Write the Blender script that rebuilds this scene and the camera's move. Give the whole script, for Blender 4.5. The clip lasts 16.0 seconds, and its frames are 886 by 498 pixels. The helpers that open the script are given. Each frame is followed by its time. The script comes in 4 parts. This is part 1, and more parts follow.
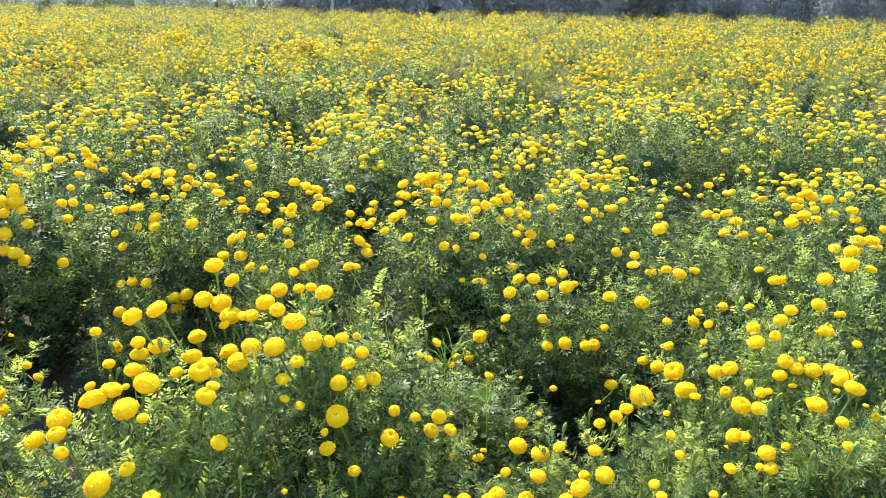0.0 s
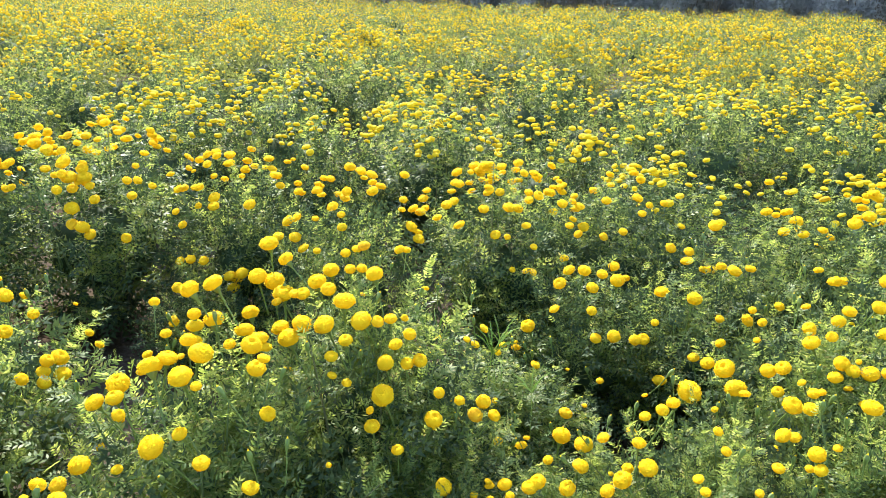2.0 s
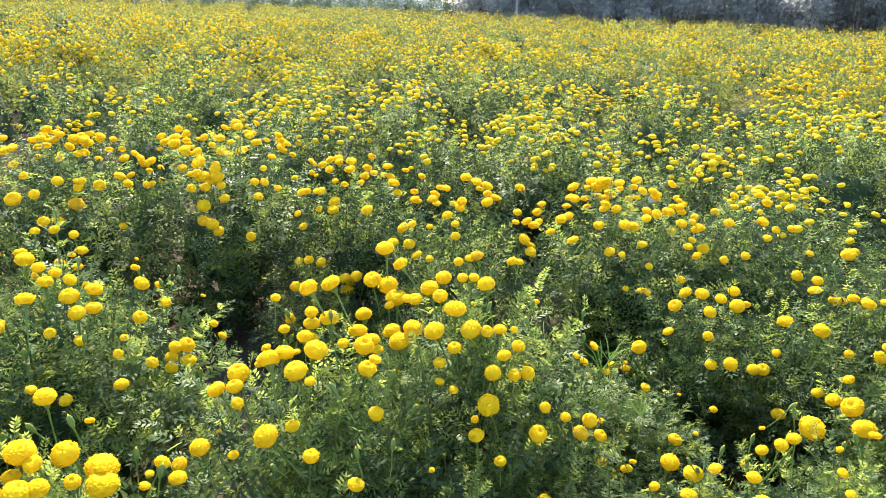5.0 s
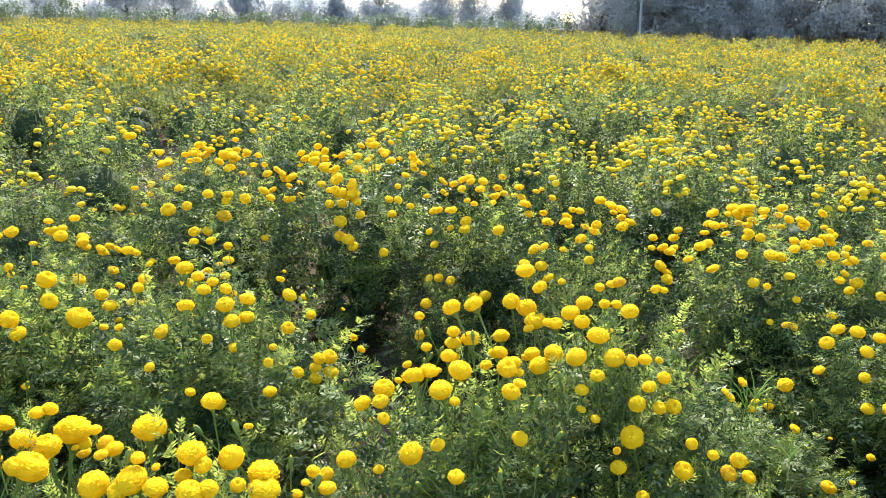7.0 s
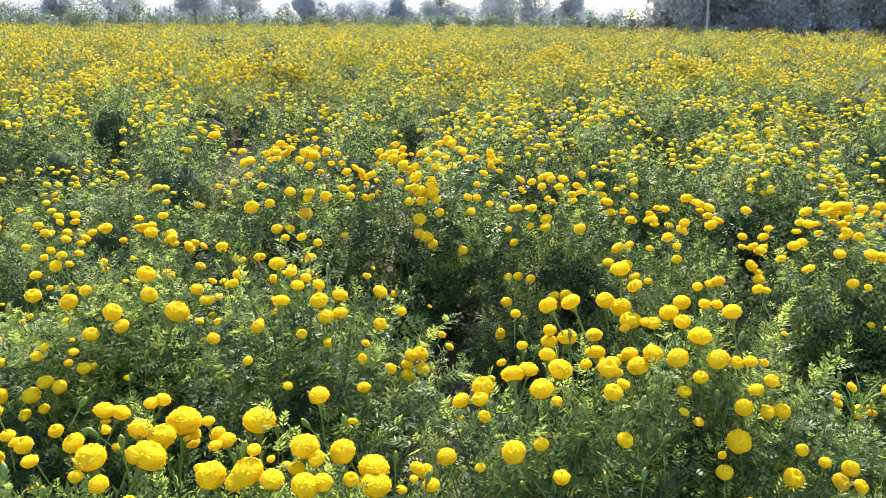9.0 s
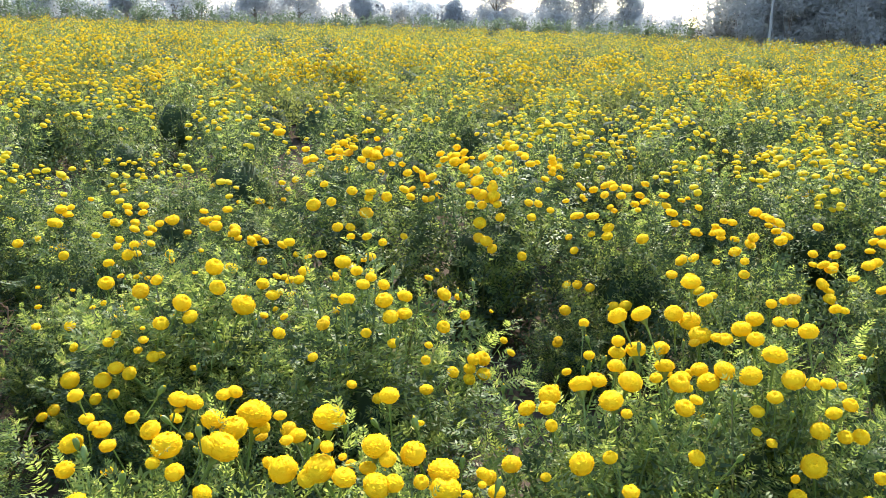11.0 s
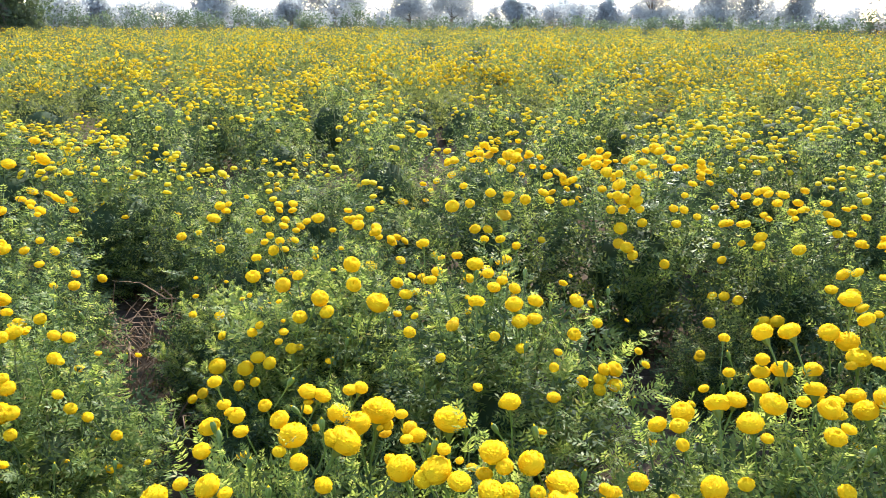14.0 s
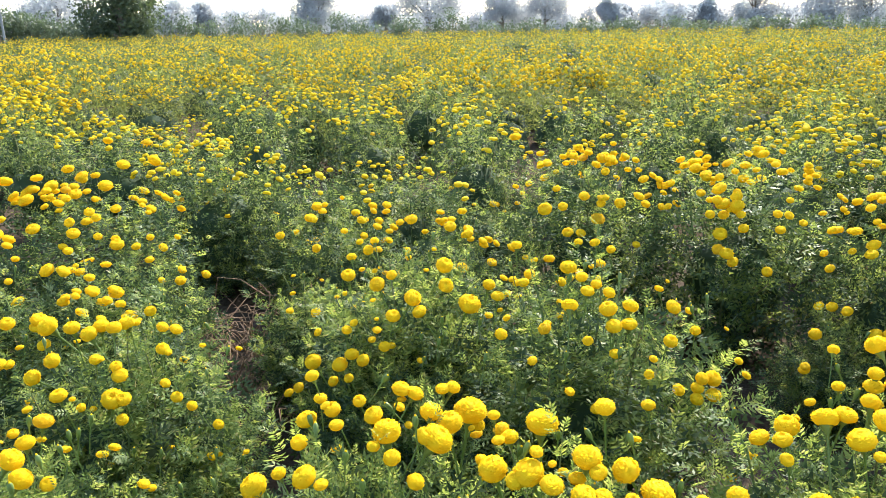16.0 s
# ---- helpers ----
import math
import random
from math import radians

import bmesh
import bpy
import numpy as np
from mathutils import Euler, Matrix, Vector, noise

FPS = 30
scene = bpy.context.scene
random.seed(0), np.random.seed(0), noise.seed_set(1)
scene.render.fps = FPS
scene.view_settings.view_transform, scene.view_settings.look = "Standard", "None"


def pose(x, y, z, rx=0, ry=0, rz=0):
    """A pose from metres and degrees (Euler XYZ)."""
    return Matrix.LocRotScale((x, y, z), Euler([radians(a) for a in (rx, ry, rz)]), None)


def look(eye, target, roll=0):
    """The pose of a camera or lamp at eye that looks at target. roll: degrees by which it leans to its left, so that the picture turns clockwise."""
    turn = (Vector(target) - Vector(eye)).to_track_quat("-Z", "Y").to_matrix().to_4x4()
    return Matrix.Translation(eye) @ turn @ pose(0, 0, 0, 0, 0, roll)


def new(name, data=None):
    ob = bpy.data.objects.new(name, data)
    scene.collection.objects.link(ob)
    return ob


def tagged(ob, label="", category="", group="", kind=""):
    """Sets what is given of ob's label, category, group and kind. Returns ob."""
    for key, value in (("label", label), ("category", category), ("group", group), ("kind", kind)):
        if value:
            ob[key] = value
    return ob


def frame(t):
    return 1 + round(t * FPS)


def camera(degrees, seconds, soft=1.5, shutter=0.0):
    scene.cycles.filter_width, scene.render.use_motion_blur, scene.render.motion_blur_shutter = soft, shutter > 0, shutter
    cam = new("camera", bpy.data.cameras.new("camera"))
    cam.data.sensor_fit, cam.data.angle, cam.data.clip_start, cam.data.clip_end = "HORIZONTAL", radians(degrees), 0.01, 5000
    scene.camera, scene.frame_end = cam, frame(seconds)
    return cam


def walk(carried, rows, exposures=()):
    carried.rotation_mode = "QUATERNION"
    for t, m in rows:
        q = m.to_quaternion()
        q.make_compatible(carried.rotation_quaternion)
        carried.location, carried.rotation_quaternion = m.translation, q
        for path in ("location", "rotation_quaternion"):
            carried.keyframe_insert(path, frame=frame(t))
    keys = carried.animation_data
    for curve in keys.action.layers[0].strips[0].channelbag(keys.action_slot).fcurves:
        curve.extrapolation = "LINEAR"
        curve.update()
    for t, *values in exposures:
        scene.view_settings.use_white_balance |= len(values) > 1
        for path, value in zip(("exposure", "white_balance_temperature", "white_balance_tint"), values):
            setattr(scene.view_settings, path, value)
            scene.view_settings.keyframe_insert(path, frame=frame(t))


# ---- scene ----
cam = camera(60.3, 16.0, soft=0.55)
PATH = [
    (0, (-0.072, 0.135, 1.601), (-0.02, 2.035, 0.98), 0.7),
    (0.5, (-0.07, 0.128, 1.599), (-0.042, 2.029, 0.978), 0.8),
    (1, (-0.068, 0.12, 1.594), (-0.066, 2.019, 0.967), 1.1),
    (1.5, (-0.066, 0.118, 1.592), (-0.099, 2.014, 0.956), 1.3),
    (2, (-0.066, 0.119, 1.585), (-0.151, 2.012, 0.944), 1.5),
    (2.5, (-0.07, 0.121, 1.585), (-0.214, 2.01, 0.942), 1.6),
    (3, (-0.069, 0.119, 1.585), (-0.269, 2.003, 0.945), 1.6),
    (3.5, (-0.072, 0.117, 1.583), (-0.318, 1.998, 0.95), 1.8),
    (5.8, (-0.084, 0.109, 1.58), (-0.551, 1.959, 0.982), 1.8),
    (6, (-0.093, 0.111, 1.579), (-0.591, 1.955, 0.988), 1.8),
    (6.5, (-0.129, 0.102, 1.583), (-0.705, 1.927, 1.003), 1.7),
    (7, (-0.158, 0.093, 1.588), (-0.811, 1.892, 1.009), 1.4),
    (7.5, (-0.184, 0.096, 1.586), (-0.908, 1.867, 1.004), 0.8),
    (8, (-0.207, 0.095, 1.585), (-0.981, 1.844, 1.001), 0.4),
    (8.5, (-0.227, 0.09, 1.582), (-1.018, 1.831, 0.997), 0.3),
    (8.7, (-0.235, 0.082, 1.577), (-1.027, 1.823, 0.993), 0.3),
    (10.8, (-0.308, 0.044, 1.574), (-1.19, 1.744, 0.999), 1.8),
    (11, (-0.304, 0.053, 1.573), (-1.208, 1.741, 0.997), 1.7),
    (11.5, (-0.295, 0.066, 1.572), (-1.25, 1.726, 0.998), 1.6),
    (12, (-0.286, 0.075, 1.572), (-1.29, 1.706, 0.998), 1.4),
    (12.5, (-0.283, 0.084, 1.571), (-1.339, 1.683, 0.996), 1.1),
    (13, (-0.282, 0.09, 1.57), (-1.391, 1.652, 0.995), 0.8),
    (13.5, (-0.283, 0.088, 1.573), (-1.445, 1.611, 0.997), 0.6),
    (14, (-0.286, 0.089, 1.57), (-1.503, 1.567, 0.994), 0.2),
    (14.5, (-0.289, 0.089, 1.568), (-1.557, 1.524, 0.992), -0.3),
    (15, (-0.293, 0.088, 1.568), (-1.61, 1.479, 0.993), -0.5),
    (15.5, (-0.295, 0.083, 1.567), (-1.652, 1.437, 0.995), -0.7),
    (16, (-0.292, 0.079, 1.566), (-1.682, 1.401, 0.999), -0.8),
]
EXPOSURE = 2.10
walk(cam, [(t, look(eye, target, roll)) for t, eye, target, roll in PATH], exposures=[(0.0, EXPOSURE + 0.32), (3.5, EXPOSURE + 0.28), (7.0, EXPOSURE + 0.08), (16.0, EXPOSURE)])

# ---- light ----
SUN_YAW, SUN_HEIGHT = 21.5, 40.0
world = bpy.data.worlds.new("hazy_morning_sky")
scene.world = world
world.use_nodes = True
wn = world.node_tree.nodes
sky = wn.new("ShaderNodeTexSky")
sky.sky_type, sky.sun_disc = "NISHITA", False
sky.sun_elevation, sky.sun_rotation = radians(SUN_HEIGHT), radians(-SUN_YAW)
sky.air_density, sky.dust_density, sky.ozone_density = 1.0, 1.0, 1.0
world.node_tree.links.new(sky.outputs[0], wn["Background"].inputs[0])
wn["Background"].inputs[1].default_value = 0.15
sun = new("sun", bpy.data.lights.new("sun", "SUN"))
sun.data.energy, sun.data.angle, sun.data.color = 3.3, radians(1.5), (1.0, 0.95, 0.86)
sun_way = Vector((-math.sin(radians(SUN_YAW)) * math.cos(radians(SUN_HEIGHT)), math.cos(radians(SUN_YAW)) * math.cos(radians(SUN_HEIGHT)), math.sin(radians(SUN_HEIGHT))))
sun.matrix_world = look(sun_way * 60, (0, 0, 0))


# ---- materials ----
def ramp(nt, source, stops):
    r = nt.nodes.new("ShaderNodeValToRGB")
    r.color_ramp.elements[0].position, r.color_ramp.elements[0].color = stops[0][0], (*stops[0][1], 1)
    r.color_ramp.elements[1].position, r.color_ramp.elements[1].color = stops[-1][0], (*stops[-1][1], 1)
    for p, c in stops[1:-1]:
        r.color_ramp.elements.new(p).color = (*c, 1)
    nt.links.new(source, r.inputs[0])
    return r.outputs[0]


def mix(nt, fac, a, b, mode="MIX"):
    m = nt.nodes.new("ShaderNodeMix")
    m.data_type, m.blend_type = "RGBA", mode
    for socket, value in ((m.inputs[0], fac), (m.inputs[6], a), (m.inputs[7], b)):
        if isinstance(value, bpy.types.NodeSocket):
            nt.links.new(value, socket)
        else:
            socket.default_value = value if isinstance(value, float) else (*value, 1)
    return m.outputs[2]


def grain(nt, scale, detail=4.0, rough=0.6):
    tc, n = nt.nodes.new("ShaderNodeTexCoord"), nt.nodes.new("ShaderNodeTexNoise")
    n.inputs["Scale"].default_value, n.inputs["Detail"].default_value, n.inputs["Roughness"].default_value = scale, detail, rough
    nt.links.new(tc.outputs["Object"], n.inputs["Vector"])
    return n.outputs["Fac"]


def surface(name, rough, bump=0.0, bump_scale=200.0):
    m = bpy.data.materials.new(name)
    m.use_nodes = True
    nt = m.node_tree
    b = nt.nodes["Principled BSDF"]
    b.inputs["Roughness"].default_value = rough
    if bump:
        k = nt.nodes.new("ShaderNodeBump")
        k.inputs["Strength"].default_value, k.inputs["Distance"].default_value = bump, 0.01
        nt.links.new(grain(nt, bump_scale), k.inputs["Height"])
        nt.links.new(k.outputs[0], b.inputs["Normal"])
    return m, nt, b


def island(nt):
    return nt.nodes.new("ShaderNodeNewGeometry").outputs["Random Per Island"]


def leafy(name, stops, through_stops, share, rough=0.5, patch=2.5, gloss=0.4):
    """Thin leaf: glossy front, light comes through the blade."""
    m, nt, b = surface(name, rough)
    r = island(nt)
    col = mix(nt, 0.35, ramp(nt, r, stops), ramp(nt, grain(nt, patch), stops))
    nt.links.new(col, b.inputs["Base Color"])
    b.inputs["Specular IOR Level"].default_value = gloss
    tr, ms = nt.nodes.new("ShaderNodeBsdfTranslucent"), nt.nodes.new("ShaderNodeMixShader")
    nt.links.new(ramp(nt, r, through_stops), tr.inputs[0])
    ms.inputs[0].default_value = share
    nt.links.new(b.outputs[0], ms.inputs[1])
    nt.links.new(tr.outputs[0], ms.inputs[2])
    nt.links.new(ms.outputs[0], nt.nodes["Material Output"].inputs[0])
    return m


LEAF = leafy("marigold_leaf", [(0.0, (0.042, 0.076, 0.026)), (0.55, (0.088, 0.138, 0.040)), (0.93, (0.168, 0.218, 0.062)), (1.0, (0.30, 0.23, 0.09))],
             [(0.0, (0.20, 0.28, 0.042)), (0.9, (0.50, 0.55, 0.115)), (1.0, (0.52, 0.45, 0.15))], 0.42, 0.45, 2.5, 0.12)
FIELD_LEAF = leafy("field_leaf", [(0.0, (0.034, 0.054, 0.020)), (0.8, (0.076, 0.102, 0.034)), (1.0, (0.15, 0.16, 0.06))], [(0.0, (0.13, 0.165, 0.03)), (1.0, (0.40, 0.41, 0.09))], 0.34, 0.55, 1.5, 0.10)
# Shade deep in the bushes is put into this darker leaf colour.
INNER_SHADE = leafy("shaded_inner_leaf", [(0.0, (0.026, 0.044, 0.022)), (1.0, (0.056, 0.082, 0.036))], [(0.0, (0.055, 0.095, 0.03)), (1.0, (0.12, 0.165, 0.05))], 0.22, 0.65, 30.0, 0.06)


def petal(name, stops, share):
    """Dense ruffled petals; here and there a bloom gone dull with age."""
    m = leafy(name, stops, stops, share, 0.75, 14.0, 0.12)
    nt = m.node_tree
    b = nt.nodes["Principled BSDF"]
    age = nt.nodes.new("ShaderNodeObjectInfo").outputs["Random"]
    fresh = b.inputs["Base Color"].links[0].from_socket
    old = ramp(nt, age, [(0.0, (0.0, 0.0, 0.0)), (0.95, (0.0, 0.0, 0.0)), (0.985, (0.3, 0.3, 0.3)), (1.0, (0.7, 0.7, 0.7))])
    nt.links.new(mix(nt, old, fresh, (0.46, 0.21, 0.02)), b.inputs["Base Color"])
    k = nt.nodes.new("ShaderNodeBump")
    k.inputs["Strength"].default_value, k.inputs["Distance"].default_value = 0.18, 0.004
    nt.links.new(grain(nt, 34.0, 2.0), k.inputs["Height"])
    nt.links.new(k.outputs[0], b.inputs["Normal"])
    return m


PETAL = petal("yellow_petal", [(0.0, (0.80, 0.545, 0.012)), (0.5, (0.82, 0.585, 0.016)), (1.0, (0.84, 0.635, 0.024))], 0.44)
PETAL_DEEP = petal("deep_yellow_petal", [(0.0, (0.78, 0.51, 0.008)), (1.0, (0.81, 0.57, 0.012))], 0.42)
FIELD_PETAL = petal("field_petal", [(0.0, (0.68, 0.475, 0.012)), (0.6, (0.75, 0.55, 0.018)), (1.0, (0.80, 0.62, 0.026))], 0.42)
CALYX = leafy("green_calyx", [(0.0, (0.09, 0.135, 0.03)), (1.0, (0.15, 0.20, 0.045))], [(0.0, (0.2, 0.34, 0.06)), (1.0, (0.3, 0.42, 0.08))], 0.25, 0.5, 40.0)
STEM = leafy("green_stem", [(0.0, (0.09, 0.13, 0.04)), (0.6, (0.12, 0.17, 0.05)), (1.0, (0.17, 0.13, 0.07))], [(0.0, (0.12, 0.2, 0.04)), (1.0, (0.2, 0.26, 0.06))], 0.1, 0.55, 30.0)
GRASS = leafy("grass_blade", [(0.0, (0.13, 0.24, 0.04)), (0.7, (0.2, 0.31, 0.06)), (1.0, (0.38, 0.36, 0.16))], [(0.0, (0.25, 0.42, 0.06)), (1.0, (0.4, 0.5, 0.1))], 0.4, 0.45, 20.0)
DRY = leafy("dry_stalk", [(0.0, (0.11, 0.065, 0.04)), (1.0, (0.30, 0.19, 0.11))], [(0.0, (0.2, 0.12, 0.06)), (1.0, (0.32, 0.2, 0.1))], 0.12, 0.8, 30.0)
HEDGE_LEAF = leafy("hedge_leaf", [(0.0, (0.06, 0.085, 0.05)), (1.0, (0.13, 0.16, 0.095))], [(0.0, (0.11, 0.16, 0.07)), (1.0, (0.20, 0.25, 0.12))], 0.25, 0.6, 0.6)
TREE_LEAF = leafy("tree_leaf", [(0.0, (0.035, 0.05, 0.028)), (1.0, (0.08, 0.10, 0.05))], [(0.0, (0.1, 0.15, 0.05)), (1.0, (0.2, 0.26, 0.09))], 0.25, 0.65, 0.4)
# Haze in front of the dark grove is painted in as pale grey leaves.
HAZED_GROVE_LEAF = leafy("hazed_grove_leaf", [(0.0, (0.32, 0.32, 0.31)), (1.0, (0.37, 0.37, 0.355))], [(0.0, (0.31, 0.315, 0.30)), (1.0, (0.36, 0.365, 0.345))], 0.5, 0.9, 0.3, 0.0)
# Thicker haze over the far trees, put into a still paler leaf grey.
HAZED_LEAF = leafy("hazed_tree_leaf", [(0.0, (0.42, 0.43, 0.43)), (1.0, (0.52, 0.53, 0.53))], [(0.0, (0.40, 0.42, 0.42)), (1.0, (0.48, 0.50, 0.50))], 0.5, 0.9, 0.3, 0.0)

SOIL, nt, b = surface("dry_field_soil", 0.95, 0.9, 34.0)
b.inputs["Specular IOR Level"].default_value = 0.0
nt.links.new(mix(nt, 0.45, ramp(nt, grain(nt, 1.3), [(0.3, (0.042, 0.032, 0.023)), (0.7, (0.078, 0.059, 0.043))]),
                 ramp(nt, grain(nt, 45.0), [(0.35, (0.030, 0.022, 0.016)), (0.65, (0.100, 0.075, 0.054))])), b.inputs["Base Color"])
BARK, nt, b = surface("grey_brown_bark", 0.9, 0.8, 14.0)
nt.links.new(ramp(nt, grain(nt, 7.0), [(0.3, (0.09, 0.07, 0.055)), (0.7, (0.22, 0.18, 0.14))]), b.inputs["Base Color"])
CONCRETE, nt, b = surface("pale_concrete", 0.8, 0.3, 40.0)
nt.links.new(ramp(nt, grain(nt, 3.0), [(0.3, (0.17, 0.17, 0.165)), (0.7, (0.25, 0.25, 0.24))]), b.inputs["Base Color"])


# ---- mesh helpers ----
def mesh_of(name, verts, faces, materials, index=None, smooth=None):
    """One mesh from arrays: verts (n, 3), faces (m, 3 or 4) or a list of such arrays."""
    faces = [f for f in (faces if isinstance(faces, list) else [faces]) if len(f)]
    loops = np.concatenate([np.asarray(f).ravel() for f in faces]).astype(np.int32)
    sizes = np.concatenate([np.full(len(f), f.shape[1], np.int32) for f in faces])
    me = bpy.data.meshes.new(name)
    me.vertices.add(len(verts))
    me.vertices.foreach_set("co", np.ascontiguousarray(verts, np.float32).ravel())
    me.loops.add(len(loops))
    me.loops.foreach_set("vertex_index", loops)
    me.polygons.add(len(sizes))
    me.polygons.foreach_set("loop_start", np.concatenate([[0], np.cumsum(sizes)[:-1]]).astype(np.int32))
    me.polygons.foreach_set("loop_total", sizes)
    if index is not None:
        me.polygons.foreach_set("material_index", np.asarray(index, np.int32))
    if smooth is not None:
        me.polygons.foreach_set("use_smooth", np.asarray(smooth, bool))
    for m in materials:
        me.materials.append(m)
    me.update(calc_edges=True)
    return me


def join(pieces):
    """Joins (verts, faces) pairs of one face size."""
    vs, fs, n = [], [], 0
    for v, f in pieces:
        vs.append(v), fs.append(f + n)
        n += len(v)
    return np.concatenate(vs), np.concatenate(fs)


def unit(a):
    return a / np.maximum(np.linalg.norm(a, axis=-1, keepdims=True), 1e-9)


def child(name, mesh, parent, at=(0, 0, 0), turn=None, scale=(1, 1, 1), label=""):
    ob = new(name, mesh)
    ob.parent = parent
    ob.matrix_basis = Matrix.LocRotScale(Vector(at), turn, Vector(scale))
    return tagged(ob, label)


def tubes(paths, radii, sides=4):
    """Tapered tubes along paths (n, k, 3), radii (n, k) or (k,)."""
    n, k, _ = paths.shape
    radii = np.broadcast_to(radii, (n, k))
    way = unit(np.gradient(paths, axis=1))
    a = unit(np.cross(way, np.array([0.31, 0.87, 0.22])))
    b = np.cross(way, a)
    ang = np.arange(sides) * 2 * np.pi / sides
    v = paths[:, :, None] + radii[:, :, None, None] * (np.cos(ang)[:, None] * a[:, :, None] + np.sin(ang)[:, None] * b[:, :, None])
    base = (np.arange(n) * k * sides)[:, None, None] + (np.arange(k - 1) * sides)[None, :, None]
    i, j = np.arange(sides), (np.arange(sides) + 1) % sides
    f = np.stack([base + i, base + j, base + sides + j, base + sides + i], -1)
    return v.reshape(-1, 3), f.reshape(-1, 4)


def blades(base, way, side, normal, length, width, fold=0.0):
    """Rhombic blades, one quad each."""
    l, w = length[:, None], width[:, None]
    v = np.stack([base, base + way * l * 0.45 + side * w * 0.5 + normal * fold * w, base + way * l, base + way * l * 0.45 - side * w * 0.5 + normal * fold * w], 1)
    return v.reshape(-1, 3), np.arange(4 * len(base)).reshape(-1, 4)


def slivers(base, way, side, normal, length, width, fold=0.0):
    """Pointed blades for leaves further off, one triangle each."""
    l, w = length[:, None], width[:, None]
    v = np.stack([base + way * l * 0.2 + side * w * 0.5 + normal * fold * w, base + way * l, base + way * l * 0.2 - side * w * 0.5], 1)
    return v.reshape(-1, 3), np.arange(3 * len(base)).reshape(-1, 3)


def pinnate(rng, base, way, normal, length, pairs, plump=0.33, blade=blades):
    """Feathered leaves: pairs of narrow leaflets along a midrib and one at the tip."""
    side = unit(np.cross(way, normal))
    out = []
    for i in range(pairs):
        s = (i + 0.7) / (pairs + 0.35)
        size = length * (0.30 + 0.16 * math.sin(math.pi * s))
        for sign in (-1, 1):
            d = unit(way * 0.62 + side * sign * 0.85 + normal * (rng.normal(0, 0.16, (len(base), 1)) - 0.08))
            p = base + way * (length * s)[:, None] - normal * (length * 0.16 * s * s)[:, None]
            out.append(blade(p, d, unit(np.cross(d, normal)), normal, size, size * plump, 0.12))
    p = base + way * length[:, None] * 0.86 - normal * (length * 0.12)[:, None]
    out.append(blade(p, unit(way - normal * 0.25), side, normal, length * 0.36, length * 0.36 * plump, 0.12))
    return join(out)


# ---- marigold plants ----
TALL, WIDE = 0.78, 0.40


def shoots(rng, count):
    """Tips and ways of a bush's leafy shoots, over an uneven dome."""
    z = 1 - (1 - math.cos(radians(122))) * rng.uniform(0, 1, count) ** 1.25
    a = rng.uniform(0, 2 * np.pi, count)
    d = np.stack([np.sqrt(1 - z * z) * np.cos(a), np.sqrt(1 - z * z) * np.sin(a), z], 1)
    lump = 1 + sum(0.06 * np.sin(k * a + 2.3 * k * z + rng.uniform(0, 6.3)) for k in (2, 3, 5))
    reach = lump * np.where(rng.uniform(0, 1, count) < 0.10, rng.uniform(1.04, 1.20, count), rng.uniform(0.74, 1.04, count))
    tip = np.array([0, 0, 0.45 * TALL]) + d * np.array([WIDE, WIDE, 0.55 * TALL]) * reach[:, None]
    tip[:, 2] = np.maximum(tip[:, 2], 0.07)
    way = unit(d * np.array([0.8, 0.8, 0.5]) + np.array([0, 0, 0.62]) + rng.normal(0, 0.16, (count, 3)))
    return tip, way


def bush_meshes(seed, count, per, pairs, length, sides=3, plump=0.33, blade=blades):
    rng = np.random.default_rng(seed)
    tip, way = shoots(rng, count)
    n = count * per
    s, t = np.repeat(tip, per, 0), np.repeat(way, per, 0)
    u = np.tile(np.linspace(0.0, 1.0, per), count) * rng.uniform(0.8, 1.1, n)
    span = 0.29
    base = s - t * (u * span)[:, None]
    e1 = unit(np.cross(t, rng.normal(0, 1, (n, 3))))
    d = unit(e1 * (0.55 + 0.5 * u)[:, None] + t * (0.85 - 0.75 * u)[:, None] + np.array([0, 0, 0.12]))
    nrm = unit(t - d * np.sum(t * d, 1, keepdims=True) + np.array([0, 0, 0.25]))
    nrm = unit(nrm - d * np.sum(nrm * d, 1, keepdims=True))
    size = length * rng.uniform(0.65, 1.15, n) * (0.6 + 0.5 * np.minimum(1, u * 1.6))
    leaves = pinnate(rng, base, d, nrm, size, pairs, plump, blade)
    k = max(8, count // 3)
    foot = rng.normal(0, 0.03, (k, 3)) * np.array([1, 1, 0])
    mid = foot * 0.5 + tip[:k] * np.array([0.55, 0.55, 0.45])
    path = np.stack([foot, mid, tip[:k] - way[:k] * 0.12, tip[:k]], 1)
    stem = tubes(path, np.array([0.007, 0.005, 0.003, 0.0015]), sides)
    return mesh_of("foliage", *leaves, [LEAF]), mesh_of("stem", *stem, [STEM]), tip, way


